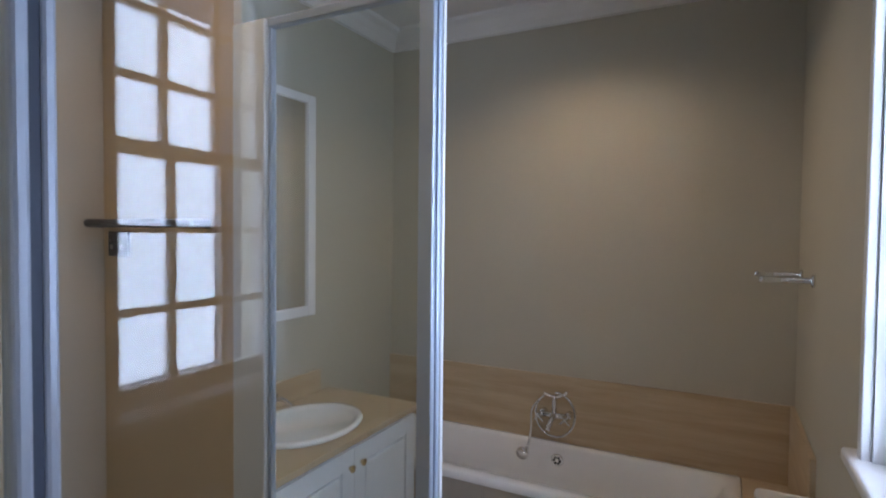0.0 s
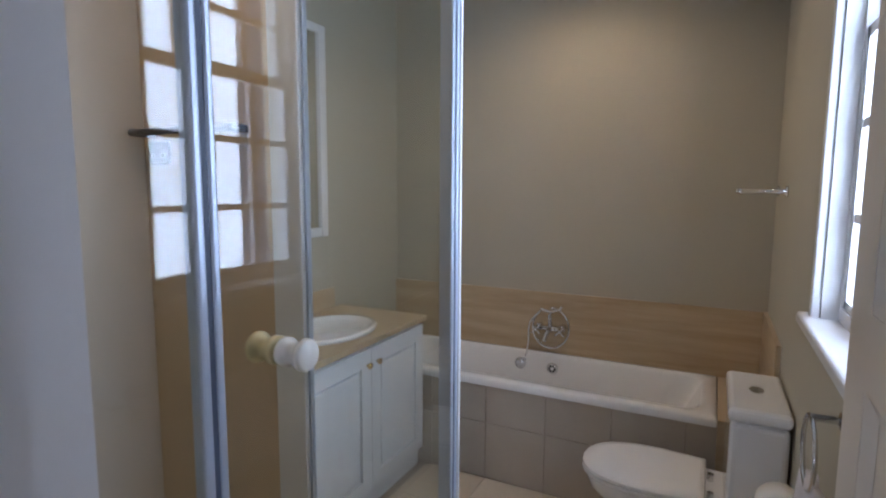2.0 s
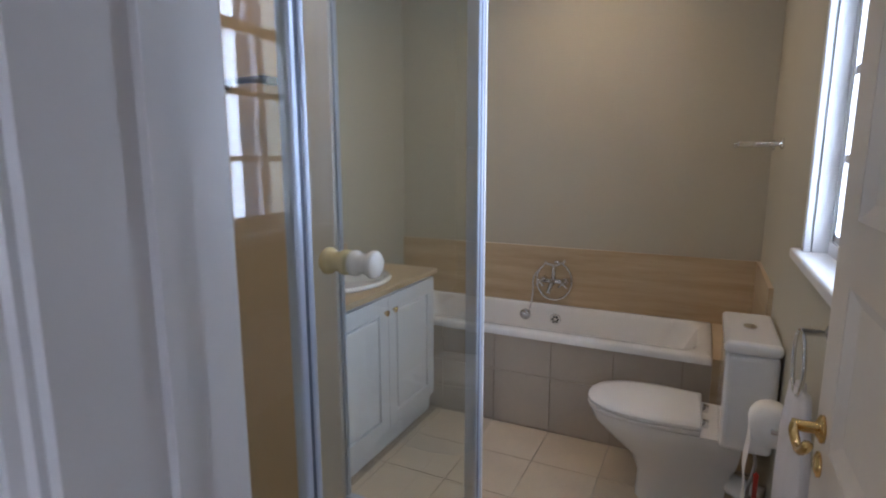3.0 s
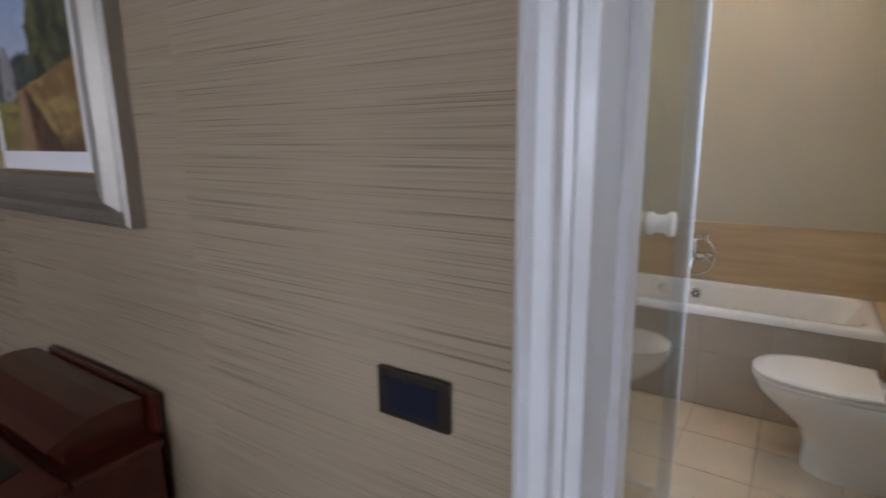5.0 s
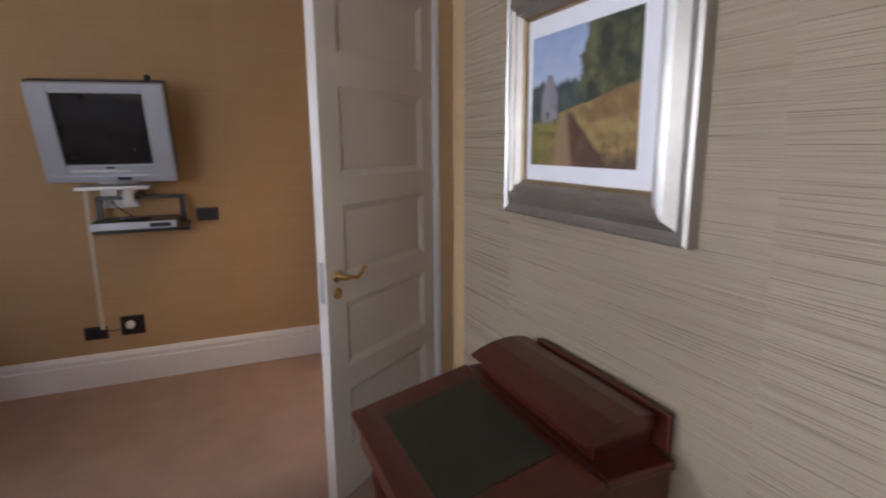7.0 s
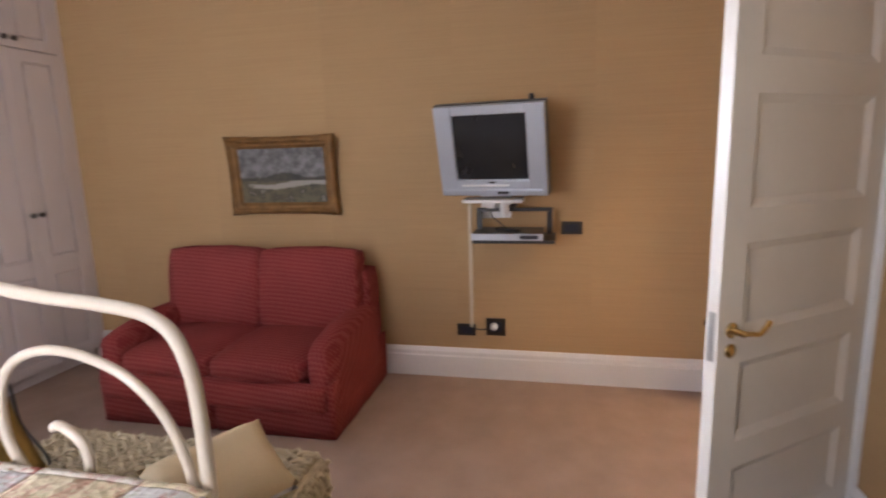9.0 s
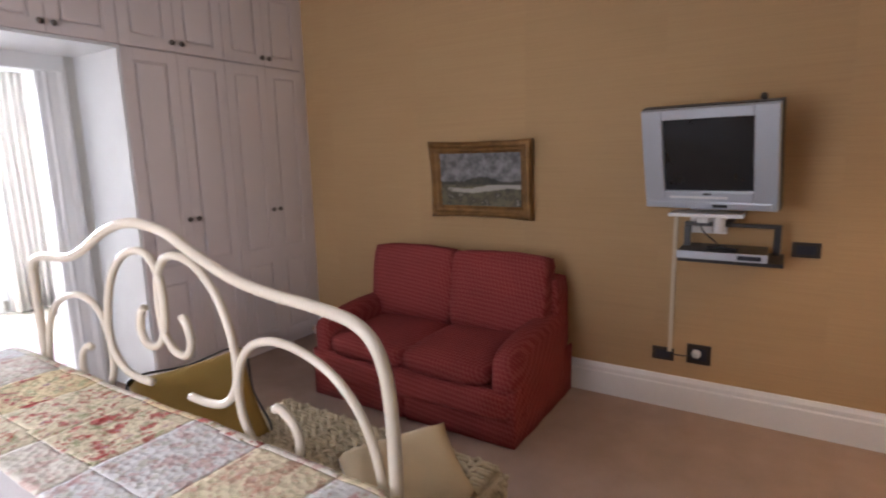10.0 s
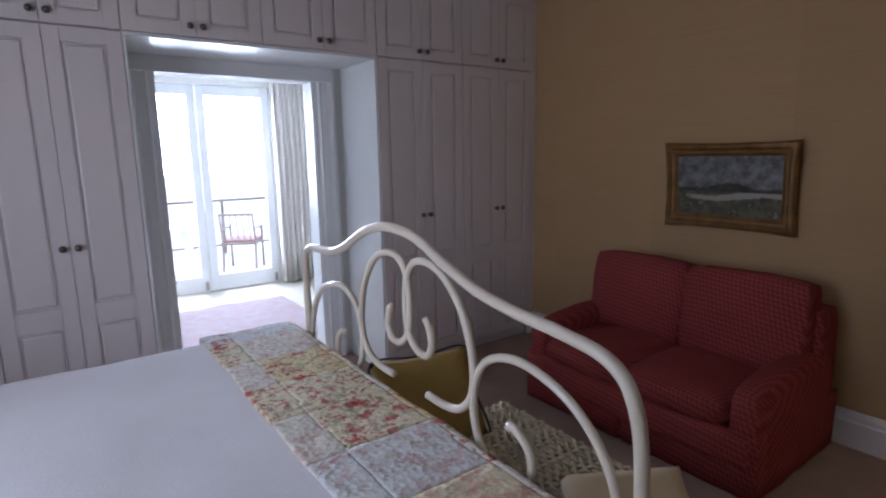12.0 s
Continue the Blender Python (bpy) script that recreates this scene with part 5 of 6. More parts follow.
cb = tagged(obj("cable_conduit", boxes([(WEST, WEST + 0.014, -1.893, -1.868, 0.37, 1.25)], 0.003), mat("cream conduit plastic", (0.62, 0.53, 0.38), 0.4, vary=0.06)), "cream plastic cable conduit running down the wall", "cable conduit")
tc_ = tagged(obj("tv_cable", tube([(-4.28, -1.75, 1.24), (-4.22, -1.72, 1.17), (-4.19, -1.66, 1.12), (-4.18, -1.62, 1.088)], 0.004, 8), BLACK, True), "thin black cable looping down to the disc player", "cable")
for nm, y, z, w, h, lab in (("wall_socket", -1.92, 0.35, 0.13, 0.085, "dark bronze wall socket above the skirting"), ("wall_socket", -1.713, 0.378, 0.135, 0.125, "dark bronze wall socket with a white plug"), ("wall_socket", -1.21, 1.072, 0.135, 0.085, "dark bronze switched outlet beside the television")):
    s_ = thing(nm, lab, "wall socket")
    part("plate", box(WEST, WEST + 0.010, y - w / 2, y + w / 2, z - h / 2, z + h / 2, 0.003), DARK_PLATE, s_)
    part("insert", box(WEST + 0.0102, WEST + 0.013, y - w * 0.33, y + w * 0.33, z - h * 0.3, z + h * 0.3, 0.001), NAVY, s_)
pg = thing("plug", "white three-pin plug with a short black lead", "plug")
part("body", lathe([(0.026, 0), (0.026, 0.018), (0.016, 0.032), (0.0, 0.034)], 16, "x", (WEST + 0.0135, -1.725, 0.385)), GLOSS_WHITE, pg, "", True)
part("lead", tube([(WEST + 0.035, -1.75, 0.372), (WEST + 0.03, -1.82, 0.362), (WEST + 0.022, -1.88, 0.37)], 0.004, 8), BLACK, pg, "", True)

# seascape in an old gilt frame
p2 = thing("river_painting", "dark river landscape in a carved gilt frame", "painting")
p2m = pose(WEST + 0.004, -3.22, 1.18, 0, 4, 0) @ pose(0, 0, 0, 0, 0, 90)
bm = frame_ring(-0.41, 0.41, 0.0, 0.545, [(0, 0), (0, 0.03), (0.012, 0.046), (0.03, 0.05), (0.045, 0.036), (0.06, 0.034), (0.072, 0.024), (0.082, 0.018)], 0)
bmesh.ops.subdivide_edges(bm, edges=bm.edges, cuts=9, use_grid_fill=True)
for v in bm.verts:
    edge = min(0.41 - abs(v.co.x), v.co.z, 0.545 - v.co.z)
    if edge < 0.05 and v.co.y < -0.01:
        cornr = max(0, 1 - min(0.41 - abs(v.co.x) + min(v.co.z, 0.545 - v.co.z), 0.2) / 0.2)
        k = 0.006 * math.sin(v.co.x * 70) * math.sin(v.co.z * 70) + 0.012 * cornr
        v.co.x += math.copysign(k, v.co.x)
        v.co.z += math.copysign(k, v.co.z - 0.27)
        v.co.y -= abs(k) * 0.5
part("frame", moved(bm, p2m), GILT, p2, "carved gilt frame", True)
cnv = lambda a, b, o: tuple(p2m @ Vector((-0.33 + 0.66 * a, -0.019 - o, 0.08 + 0.385 * b)))


def river(u, v):
    """Heavy clouds over a dark wood, a pale bend of water and rough banks."""
    n = nz3(u * 1.6, v, 7, 21.0)
    c = blend((0.085, 0.085, 0.088), (0.25, 0.25, 0.26), 0.45 + 0.9 * n + 0.3 * (0.75 - v))
    wood = 0.47 + 0.09 * math.sin(math.pi * max(0, min(1, (u - 0.30) / 0.45))) + 0.03 * nz3(u, 0, 12, 23.0)
    c = blend(c, blend((0.022, 0.022, 0.018), (0.07, 0.065, 0.045), 0.4 + n), step(wood - v, 0.03))
    if v < 0.41:
        c = blend((0.13, 0.115, 0.065), (0.040, 0.038, 0.026), 0.5 + 1.2 * n)
        bend = 0.345 - 0.05 * math.sin(u * 5.0) + 0.02 * n
        c = blend(c, (0.40, 0.38, 0.34), 0.9 * step(0.035 + 0.03 * u - abs(v - bend), 0.02) * step(u - 0.12 - 0.1 * n, 0.1))
        c = blend(c, (0.30, 0.27, 0.22), 0.7 * step(n - 0.45, 0.2) * step(0.25 - v, 0.1))
    return c


cv2 = new("canvas", painted("river landscape", cnv, river, 110, 70))
cv2.parent = p2

# sofa, back to the television wall
SO0, SO1, SXB, SXF = -4.03, -2.50, -4.27, -3.335
so = thing("sofa", "two-seat sofa in red diamond-woven loose covers", "sofa")


def soft_box(x0, x1, y0, y1, z0, z1, r, puff=0.015, seed=0, m=None):
    """Upholstered block: rounded, slightly swollen and uneven."""
    bm = box(x0, x1, y0, y1, z0, z1, 0, 1)
    bmesh.ops.subdivide_edges(bm, edges=bm.edges, cuts=7, use_grid_fill=True)
    c = Vector(((x0 + x1) / 2, (y0 + y1) / 2, (z0 + z1) / 2))
    hsz = Vector((x1 - x0, y1 - y0, z1 - z0)) / 2
    for v in bm.verts:
        d = v.co - c
        inner = Vector([max(-hsz[k] + r, min(hsz[k] - r, d[k])) for k in range(3)])
        off = d - inner
        if off.length > 1e-6:
            off = off.normalized() * r
        u = [abs(inner[k]) / max(hsz[k], 1e-6) for k in range(3)]
        swell = [puff * (1 - u[(k + 1) % 3] ** 2) * (1 - u[(k + 2) % 3] ** 2) for k in range(3)]
        n_ = off.normalized() if off.length > 1e-6 else Vector((0, 0, 0))
        v.co = c + inner + off + Vector([n_[k] * swell[k] for k in range(3)]) + Vector([0.006 * noise.noise(v.co * 7 + Vector((seed, k * 5, 0))) for k in range(3)])
    if m is not None:
        bmesh.ops.transform(bm, matrix=m, verts=bm.verts)
    return bm


AW = 0.17
part("base", soft_box(SXB + 0.02, SXF + 0.05, SO0 + 0.03, SO1 - 0.03, 0.17, 0.33, 0.03, 0.0, 1), SOFA_RED, so, "", True)
# pleated skirt round the base
bm = bmesh.new()
path = [(SXB, SO1), (SXF, SO1), (SXF, (SO0 + SO1) / 2 + 0.02), (SXF - 0.02, (SO0 + SO1) / 2), (SXF, (SO0 + SO1) / 2 - 0.02), (SXF, SO0), (SXB, SO0)]
prev = None
fine = []
for a, b in zip(path, path[1:]):
    kk = max(2, int(math.hypot(b[0] - a[0], b[1] - a[1]) / 0.04))
    for i in range(kk):
        fine.append((a[0] + (b[0] - a[0]) * i / kk, a[1] + (b[1] - a[1]) * i / kk))
fine.append(path[-1])
cols = []
for (x, y) in fine:
    k = 0.006 * noise.noise((x * 9, y * 9, 0))
    cx, cy = x - (SXB + SXF) / 2, y - (SO0 + SO1) / 2
    f = 0.975
    cols.append([bm.verts.new((x - cx * (1 - f) * 0.9 * (1 - j / 3) * -0 + k * j / 3, y + k * j / 3, 0.33 * (1 - j / 3) + 0.006)) for j in range(4)])
for A, B in zip(cols, cols[1:]):
    for j in range(3):
        bm.faces.new((A[j], B[j], B[j + 1], A[j + 1]))
bmesh.ops.recalc_face_normals(bm, faces=bm.faces)
sk = part("skirt", bm, SOFA_RED, so, "", True)
md = sk.modifiers.new("thick", "SOLIDIFY")
md.thickness = 0.012
part("back", soft_box(SXB, SXB + 0.26, SO0 + 0.02, SO1 - 0.02, 0.12, 0.835, 0.05, 0.005, 2, None), SOFA_RED, so, "", True)
for a, b, sd in ((SO0, SO0 + AW, 3), (SO1 - AW, SO1, 4)):
    bm = soft_box(SXB + 0.05, SXF, a, b, 0.1, 0.595, 0.075, 0.008, sd)
    for v in bm.verts:
        u = (v.co.x - SXB) / (SXF - SXB)
        if v.co.z > 0.4:
            v.co.z += -0.045 * max(0, u - 0.6) / 0.4 + 0.05 * max(0, 0.35 - u)
    part("arm", bm, SOFA_RED, so, "", True)
mid = (SO0 + SO1) / 2
for a, b, sd in ((SO0 + AW + 0.003, mid - 0.003, 5), (mid + 0.003, SO1 - AW - 0.003, 6)):
    part("seat_cushion", soft_box(SXB + 0.22, SXF + 0.015, a, b, 0.325, 0.465, 0.05, 0.028, sd), SOFA_RED, so, "", True)
    ya = a - (0.10 if sd == 5 else 0)
    yb = b + (0.10 if sd == 6 else 0)
    part("back_cushion", soft_box(-0.10, 0.10, ya, yb, 0.0, 0.53, 0.04, 0.018, sd + 4, pose(SXB + 0.30, 0, 0.445, 0, -9, 0)), SOFA_RED, so, "", True)

# ---- wardrobes ----


def wardrobe_unit(x0, x1, z0, z1, kind, knob_z, label, group="fitted wardrobes"):
    un = thing(kind, label, "wardrobe" if z0 < 1 else "cupboard", group=group)
    part("body", box(x0 + 0.001, x1 - 0.001, WS + 0.04 if z0 < 1 else WS + 0.04, ROBE - 0.0205, max(z0, 0.09), z1), WARDROBE, un)
    if z0 < 1:
        part("plinth", box(x0 + 0.001, x1 - 0.001, WS + 0.04, ROBE - 0.05, 0, 0.089), WARDROBE, un)
    m_ = (x0 + x1) / 2
    for a, b, kx in ((x0 + 0.003, m_ - 0.0015, m_ - 0.035), (m_ + 0.0015, x1 - 0.003, m_ + 0.035)):
        pans = [(0.17, 0.78), (0.90, z1 - 0.08)] if z0 < 1 else [(z0 + 0.075, z1 - 0.075)]
        d = cab_door(a, b, max(z0 + 0.003, 0.095), z1 - 0.003, ROBE - 0.02, un, WARDROBE, pans, "y", 1)
        part("knob", lathe([(0.010, 0), (0.008, 0.008), (0.009, 0.016), (0.019, 0.026), (0.017, 0.036), (0.0, 0.040)], 16, "y", (kx, ROBE, knob_z)), PEWTER, d, "turned pewter knob", True)
    return un


TZ = 2.372
for x0, x1 in ((-4.273, -3.516), (-3.516, -2.753), (-1.184, -0.468), (-0.468, 0.248)):
    wardrobe_unit(x0, x1, 0.0, TZ, "wardrobe", 1.22, "pinkish white lacquered wardrobe with raised-panel doors")
for x0, x1 in ((-4.273, -3.516), (-3.516, -2.753), (-2.753, -1.950), (-1.950, -1.184), (-1.184, -0.468), (-0.468, 0.248)):
    wardrobe_unit(x0, x1, TZ + 0.004, CEIL - 0.002, "top_cupboard", 2.435, "pinkish white lacquered cupboard below the ceiling")
setting("trim_robe_filler", boxes([(WEST, -4.274, ROBE - 0.04, ROBE - 0.005, 0, CEIL), (0.249, EAST, ROBE - 0.04, ROBE - 0.005, 0, CEIL)]), WARDROBE, "narrow white filler strip beside the wardrobe", "trim")
setting("trim_opening_soffit", box(-2.752, -1.185, WS + 0.031, ROBE - 0.002, TZ - 0.016, TZ + 0.003), GLOSS_WHITE, "glossy white soffit over the opening", "trim")
setting("trim_robe_cheek", boxes([(-2.752, -2.735, WS + 0.031, ROBE - 0.002, 0, TZ - 0.017), (-1.202, -1.185, WS + 0.031, ROBE - 0.002, 0, TZ - 0.017)]), GLOSS_WHITE, "glossy white cheek of the wardrobe", "trim")

# ---- bed ----
FX = -1.68
bed = thing("bed", "cream iron bed with a scrolled footboard", "bed")
yz = lambda pts, dx=0: [(FX + dx, a, b) for a, b in pts]
MID = -2.905
mir = lambda pts: [(2 * MID - a, b) for a, b in pts]
part("foot_rail", tube(yz([(-2.03, 0), (-2.03, 0.6), (-2.03, 1.02), (-2.055, 1.19), (-2.12, 1.262), (-2.25, 1.287), (-2.40, 1.300), (-2.55, 1.325), (-2.70, 1.375), (-2.83, 1.428), (-2.95, 1.450), (-3.07, 1.448), (-3.20, 1.415), (-3.33, 1.355), (-3.45, 1.312), (-3.57, 1.300), (-3.70, 1.292), (-3.765, 1.255), (-3.78, 1.15), (-3.78, 0.6), (-3.78, 0)]), 0.0160, 12, 7), IRON, bed, "", True)
arc = [(-2.055, 0.62), (-2.065, 0.86), (-2.11, 1.02), (-2.20, 1.12), (-2.32, 1.168), (-2.43, 1.172), (-2.52, 1.13), (-2.565, 1.04), (-2.56, 0.93), (-2.50, 0.84), (-2.41, 0.815), (-2.345, 0.87), (-2.345, 0.945), (-2.40, 0.99), (-2.425, 0.985)]
scr = [(-2.80, 0.935), (-2.71, 0.935), (-2.63, 0.955), (-2.575, 1.02), (-2.57, 1.12), (-2.61, 1.24), (-2.69, 1.33), (-2.78, 1.365), (-2.86, 1.355), (-2.905, 1.30), (-2.918, 1.21), (-2.905, 1.12), (-2.86, 1.07), (-2.80, 1.065), (-2.77, 1.11), (-2.785, 1.165), (-2.805, 1.185)]
for s_ in (arc, mir(arc)):
    part("scroll", tube(yz(s_), 0.0118, 10, 6), IRON, bed, "", True)
for s_ in (scr, mir(scr)):
    part("scroll", tube(yz(s_), 0.0125, 10, 6), IRON, bed, "", True)
part("cross_bar", tube([(FX, -2.03, 0.42), (FX, -3.78, 0.42)], 0.016, 10, smooth=False), IRON, bed, "", True)
for y in (-2.06, -3.75):
    part("side_rail", box(FX, 0.42, y - 0.015, y + 0.015, 0.36, 0.44, 0.004), IRON, bed)
for y in (-2.06, -3.75):
    part("leg", lathe([(0.02, 0), (0.02, 0.44)], 12, "z", (0.40, y, 0)), IRON, bed)
base = part("bed_base", soft_box(-1.63, 0.44, -3.86, -2.05, 0.445, 0.62, 0.02, 0, 3), LINEN, bed, "white covered bed base", True)
mt = tagged(obj("mattress", soft_box(-1.635, 0.44, -3.90, -2.04, 0.621, 0.86, 0.06, 0.01, 8), LINEN, True), "deep white mattress lying on the bed base", "mattress")


def patched(name, g, bm, material, label, category, thick, patch):
    """Sewn cloth: each square of the patchwork is a part, padded between its seams."""
    top = thing(name, label, category)
    cells = {}
    for i in range(len(g) - 1):
        for j in range(len(g[0]) - 1):
            q = [g[i][j].co.copy(), g[i][j + 1].co.copy(), g[i + 1][j + 1].co.copy(), g[i + 1][j].co.copy()]
            c = (q[0] + q[1] + q[2] + q[3]) / 4
            cells.setdefault((math.floor(c.x / patch), math.floor(c.y / patch)), []).append(q)
    bm.free()
    for quads in cells.values():
        b2 = bmesh.new()
        for q in quads:
            b2.faces.new([b2.verts.new(p) for p in q])
        bmesh.ops.remove_doubles(b2, verts=b2.verts, dist=0.0002)
        for v in b2.verts:
            v.co.z += 0.0012 * (0.0 if v.is_boundary else 1.0)
        o = part("patch", b2, material, top, "", True)
        md = o.modifiers.new("thick", "SOLIDIFY")
        md.thickness = thick
        md.offset = 1
    return top


def draped(name, x0, x1, y0, y1, z, drop0, drop1, material, label, category, thick, wrinkle, nx, ny, seed, patch=0.0):
    """A cloth over the bed from y0 to y1, hanging drop0 and drop1 over the sides."""
    total = drop0 + (y1 - y0) + drop1
    bm = bmesh.new()
    g = []
    for i in range(nx + 1):
        row = []
        x = x0 + (x1 - x0) * i / nx
        for j in range(ny + 1):
            s = total * j / ny
            r = 0.05
            if s < drop0:
                y, zz, side = y0, z - (drop0 - s), -1
            elif s > drop0 + (y1 - y0):
                y, zz, side = y1, z - (s - drop0 - (y1 - y0)), 1
            else:
                y, zz, side = y0 + s - drop0, z, 0
            e = min(abs(y - y0), abs(y1 - y))
            if side == 0 and e < r:
                zz -= r * (1 - math.sqrt(max(0, 1 - (1 - e / r) ** 2))) * 0.6
            hang = max(0, z - zz)
            w = wrinkle * noise.noise((x * 5 + seed, y * 5, zz * 2)) + wrinkle * 0.5 * noise.noise((x * 16, y * 14 + seed, zz * 3))
            wy = side * (0.01 + 0.02 * hang + 0.018 * hang * math.sin(x * 16 + seed))
            row.append(bm.verts.new((x + 0.01 * noise.noise((y * 3, seed, 1)), y + wy, zz + w)))
        g.append(row)
    if patch:
        return patched(name, g, bm, material, label, category, thick, patch)
    for i in range(nx):
        for j in range(ny):
            bm.faces.new((g[i][j], g[i][j + 1], g[i + 1][j + 1], g[i + 1][j]))
    bmesh.ops.recalc_face_normals(bm, faces=bm.faces)
    ob = obj(name, bm, material, True)
    md = ob.modifiers.new("thick", "SOLIDIFY")
    md.thickness = thick
    md.offset = 1
    return tagged(ob, label, category)


draped("duvet", -1.60, 0.42, -3.91, -2.03, 0.876, 0.42, 0.42, LINEN, "smooth white bed cover over the mattress", "bed cover", 0.02, 0.006, 50, 90, 2.0)
draped("quilt", -1.645, -1.235, -3.935, -2.005, 0.906, 0.46, 0.46, QUILT, "flowered patchwork quilt folded across the bed foot", "quilt", 0.028, 0.008, 40, 200, 5.0, 1 / 3.7)

# bench at the bed foot with knitted throw and cushions
bn = thing("foot_bench", "low cream upholstered bench standing at the bed foot", "bench")
part("seat", soft_box(-2.36, -1.76, -3.72, -2.22, 0.30, 0.44, 0.04, 0.01, 11), CREAM_CLOTH, bn, "", True)
for x in (-2.32, -1.80):
    for y in (-3.66, -2.28):
        part("leg", lathe([(0.022, 0), (0.03, 0.05), (0.024, 0.2), (0.03, 0.305)], 12, "z", (x, y, 0)), MAHOGANY, bn)
# knitted throw: rows of plaited loops over a soft sheet
th_ = thing("knitted_throw", "chunky cream knitted throw lying over the bench", "throw")
part("sheet", soft_box(-2.46, -1.74, -3.30, -2.16, 0.442, 0.475, 0.014, 0.004, 13), KNIT, th_, "", True)
part("front_fall", soft_box(-2.485, -2.455, -3.30, -2.16, 0.10, 0.47, 0.013, 0.0, 14), KNIT, th_, "", True)
part("end_fall", soft_box(-2.46, -1.74, -2.165, -2.135, 0.08, 0.47, 0.013, 0.0, 15), KNIT, th_, "", True)
# one plaited row, shared by all the rows of the throw
bm = bmesh.new()
for s in (0, 1):
    pts = [(0.018 * math.sin(k * math.pi / 2 + s * math.pi), -0.57 + k * 0.0285, 0.007 * math.cos(k * math.pi + s * math.pi)) for k in range(41)]
    tube(pts, 0.0105, 6, 2, bm=bm)
plait = bpy.data.meshes.new("plait")
bm.to_mesh(plait)
bm.free()
plait.materials.append(KNIT)
plait.shade_smooth()
for k in range(16):
    o = new("plait", plait)
    o.parent = th_
    o.matrix_local = pose(-2.44 + k * 0.045, -2.73, 0.484)
bm = bmesh.new()
for s in (0, 1):
    pts = [(0.018 * math.sin(k * math.pi / 2 + s * math.pi), 0.007 * math.cos(k * math.pi + s * math.pi), k * 0.0285) for k in range(14)]
    tube(pts, 0.0105, 6, 2, bm=bm)
fall = bpy.data.meshes.new("plait_fall")
bm.to_mesh(fall)
bm.free()
fall.materials.append(KNIT)
fall.shade_smooth()
for k in range(16):
    o = new("plait", fall)
    o.parent = th_
    o.matrix_local = pose(-2.44 + k * 0.045, -2.130, 0.09)

c1 = thing("cushion", "cream cushion with a grey patterned front leaning on the footboard", "cushion", (0, 0, 0))
M1 = pose(-2.12, -2.34, 0.582, 0, 0, 132) @ pose(0, 0, 0, 24, 0, 0) @ pose(0, 0, 0, 0, 0, 12)
part("cover", moved(pillow(0.40, 0.31, 0.12), M1), CREAM_CLOTH, c1, "", True)
part("front_panel", moved(pillow(0.395, 0.305, 0.09), M1 @ pose(0, 0, -0.026)), PATTERN_CLOTH, c1, "grey and white patterned front", True)
c2 = thing("cushion", "dull gold cushion with dark piping on the bench", "cushion")
M2 = pose(-2.03, -3.33, 0.615, 0, 0, 150) @ pose(0, 0, 0, 48, 0, 0) @ pose(0, 0, 0, 0, 0, 8)
part("cover", moved(pillow(0.46, 0.43, 0.15), M2), GOLD_CLOTH, c2, "", True)
ring_ = [(M2 @ Vector((a, b, 0)))[:] for a, b in ((-0.226, -0.211), (0, -0.203), (0.226, -0.211), (0.217, 0), (0.226, 0.211), (0, 0.203), (-0.226, 0.211), (-0.217, 0))]
part("piping", tube(ring_, 0.005, 6, 5, True, True), BLACK, c2, "dark piping", True)

# ---- sunroom and terrace ----
rg_ = tagged(obj("rug", box(-2.92, -1.20, -7.85, -6.2, 0.0, 0.012, 0.004), RUG), "faded rose patterned rug on the pale floor", "rug")
ct = bmesh.new()
cols = []
for k in range(61):
    u = k / 60
    x = -3.62 + 0.46 * u
    y = FD + 0.13 + 0.04 * math.sin(u * 2 * math.pi * 6.5)
    cols.append([ct.verts.new((x + 0.004 * math.sin(j + k), y * 1 + 0.006 * j * math.sin(k * 0.7), 2.62 - 2.60 * j / 5)) for j in range(6)])
for A, B in zip(cols, cols[1:]):
    for j in range(5):
        ct.faces.new((A[j], B[j], B[j + 1], A[j + 1]))
cu = thing("curtain", "long cream curtain drawn back beside the terrace door", "curtain")
cp = part("cloth", ct, CURTAIN, cu, "", True)
md = cp.modifiers.new("thick", "SOLIDIFY")
md.thickness = 0.004
part("rod", tube([(-3.85, FD + 0.13, 2.64), (-0.7, FD + 0.13, 2.64)], 0.014, 10, smooth=False), GLOSS_WHITE, cu, "white curtain rod")

ch = thing("terrace_chair", "slatted garden armchair with a rose seat pad", "chair", (-3.08, -9.98, -0.02), 150)
for x in (-0.24, 0.24):
    part("leg", tube([(x, 0.22, 0), (x, 0.22, 0.64)], 0.018, 8, smooth=False), TEAK, ch)
    part("leg", tube([(x, -0.28, 0), (x, -0.22, 0.42), (x, -0.30, 0.88)], 0.018, 8), TEAK, ch)
    part("armrest", tube([(x, -0.25, 0.64), (x, 0.26, 0.64)], 0.018, 8, smooth=False), TEAK, ch)
part("seat", box(-0.25, 0.25, -0.23, 0.24, 0.40, 0.43, 0.006), TEAK, ch)
part("seat_pad", box(-0.24, 0.24, -0.21, 0.23, 0.431, 0.485, 0.02), ROSE_CLOTH, ch, "faded rose seat pad")
part("back_rail", tube([(-0.25, -0.30, 0.87), (0.25, -0.30, 0.87)], 0.02, 8, smooth=False), TEAK, ch)
for k in range(5):
    part("back_slat", tube([(-0.18 + 0.09 * k, -0.24, 0.45), (-0.18 + 0.09 * k, -0.30, 0.87)], 0.010, 6, smooth=False), TEAK, ch)
tb_ = thing("terrace_table", "round white pedestal garden table", "table", (-2.30, -9.95, -0.02))
part("tabletop", lathe([(0.38, 0.70), (0.39, 0.715), (0.38, 0.73)], 28), GLOSS_WHITE, tb_)
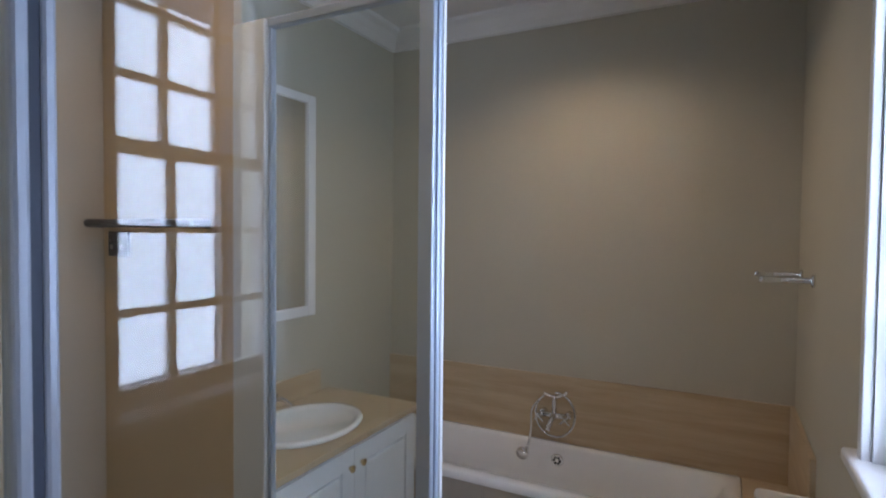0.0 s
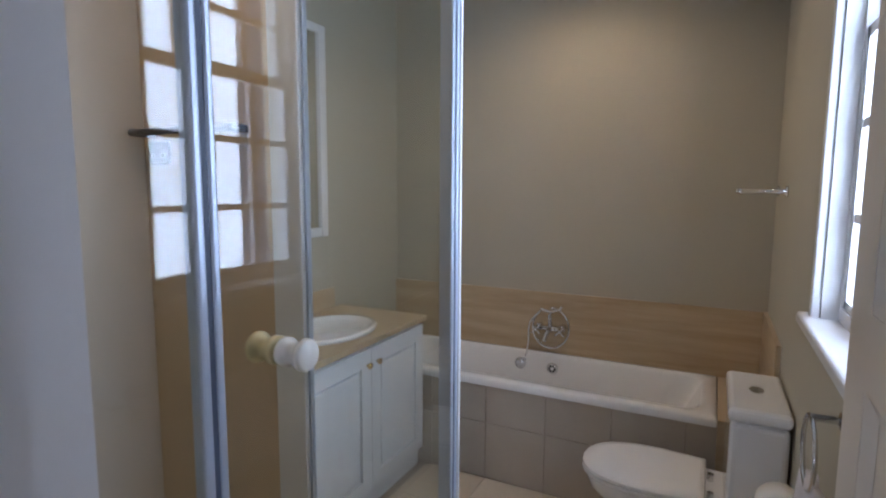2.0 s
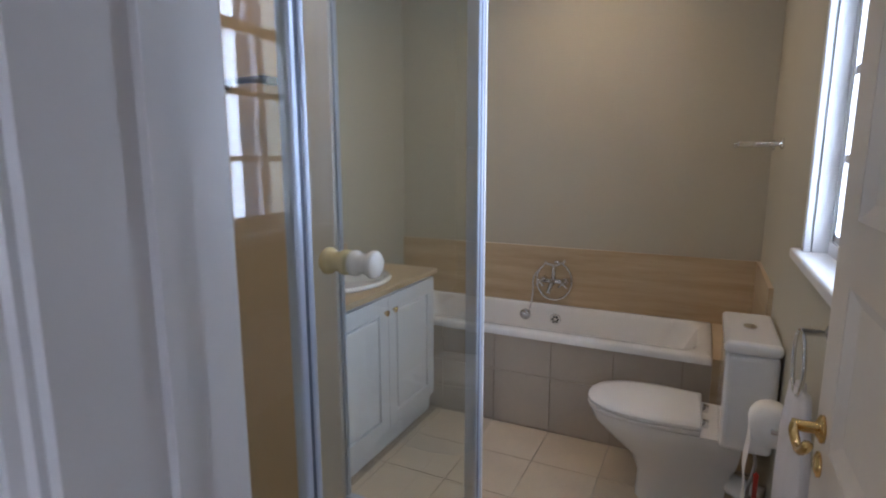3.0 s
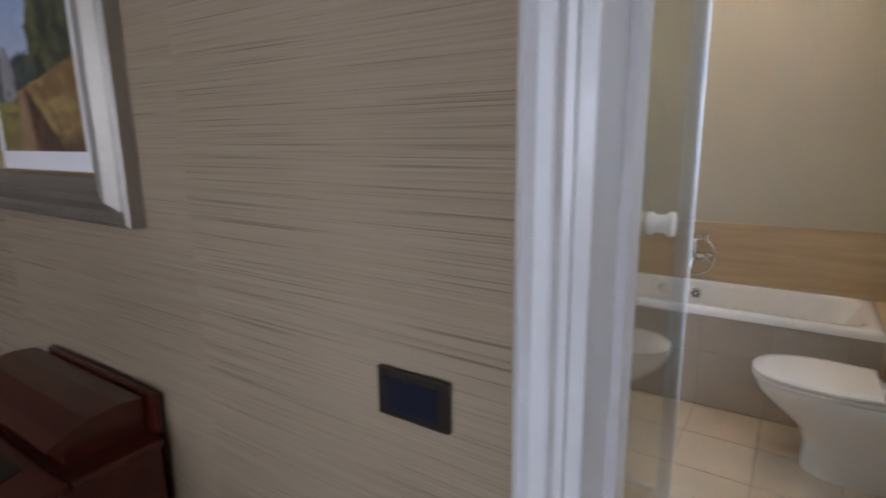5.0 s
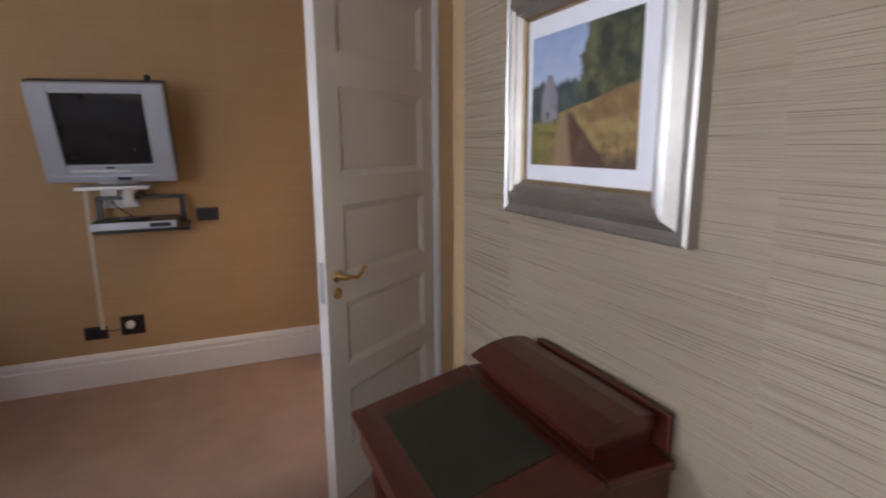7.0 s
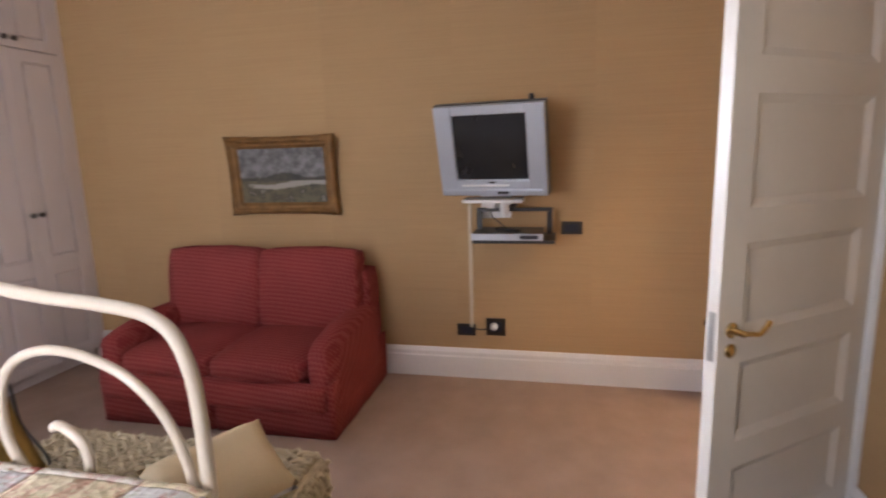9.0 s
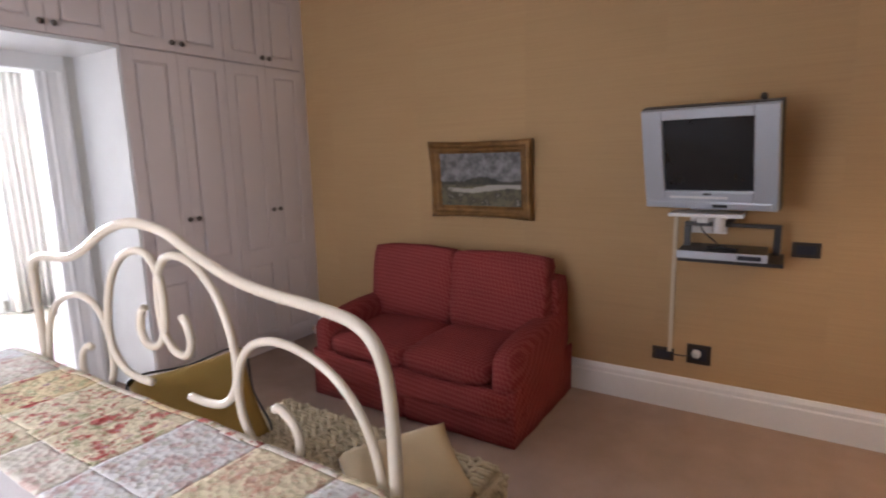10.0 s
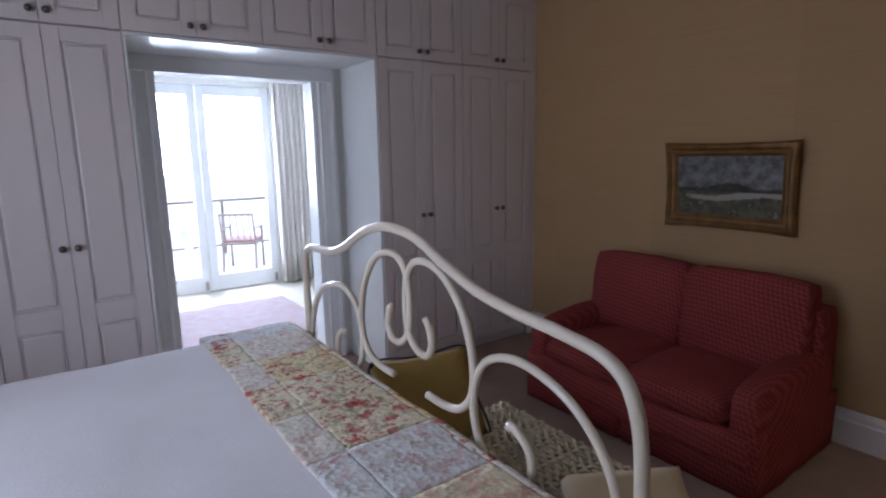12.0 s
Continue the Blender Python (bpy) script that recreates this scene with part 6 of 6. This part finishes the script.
part("pedestal", lathe([(0.20, 0), (0.18, 0.04), (0.08, 0.10), (0.05, 0.3), (0.06, 0.55), (0.12, 0.70)], 20), GLOSS_WHITE, tb_)
ra = thing("terrace_railing", "low iron railing along the terrace edge", "railing", (0, -11.6, -0.02))
part("top_bar", tube([(-7, 0, 0.95), (3, 0, 0.95)], 0.025, 8, smooth=False), TEAK, ra)
part("bottom_bar", tube([(-7, 0, 0.15), (3, 0, 0.15)], 0.02, 8, smooth=False), TEAK, ra)
for k in range(9):
    part("post", tube([(-6.5 + 1.1 * k, 0, 0), (-6.5 + 1.1 * k, 0, 0.98)], 0.03, 8, smooth=False), TEAK, ra)

# ---- tiles ----
T = 0.322


def tile_mesh(w, d, material, h=0.008):
    bm = box(-w / 2 + 0.0018, w / 2 - 0.0018, -d / 2 + 0.0018, d / 2 - 0.0018, 0, h)
    bmesh.ops.bevel(bm, geom=[e for e in bm.edges if all(v.co.z > h * 0.5 for v in e.verts)], offset=0.0014, segments=1, affect="EDGES")
    me = bpy.data.meshes.new("tile")
    bm.to_mesh(me)
    bm.free()
    me.materials.append(material)
    return me


shared = {}


def lay(parent, x0, x1, y0, y1, material, m):
    k = (round(x1 - x0, 3), round(y1 - y0, 3), material.name)
    if k not in shared:
        shared[k] = tile_mesh(x1 - x0, y1 - y0, material)
    o = new("tile", shared[k])
    o.parent = parent
    o.matrix_local = m @ pose((x0 + x1) / 2, (y0 + y1) / 2, 0)


xs = [-1.19, -1.152, -0.830, -0.508, -0.186, 0.136, 0.458, RIGHT]
ys = [BATH_S - 0.02] + [2.195 - T * k for k in range(7, -1, -1) if 2.195 - T * k > BATH_S + 0.02]
for a, b in zip(xs, xs[1:]):
    for c, d in zip(ys, ys[1:]):
        x0 = a
        if d <= 0.98 and b <= -0.40:
            continue
        if d <= 0.98 and a < -0.32:
            x0 = -0.335
        if b - x0 > 0.02:
            lay(bath_floor, x0, b, c, d, TILE, pose(0, 0, -0.0065))
panel = setting("trim_bath_panel", box(LEFT, 0.255, 2.200, 2.23, 0.0, 0.53), GROUT, "beige tiled front panel of the bath", "trim")
up = pose(0, 2.2003, 0, 90, 0, 0)
for a, b in zip([-1.76, -1.474, -1.152, -0.830, -0.508, -0.186, 0.136], [-1.474, -1.152, -0.830, -0.508, -0.186, 0.136, 0.458]):
    lay(panel, a, b, 0.003, 0.312, PANEL_TILE, up)
    lay(panel, a, b, 0.312, 0.52, PANEL_TILE, up)
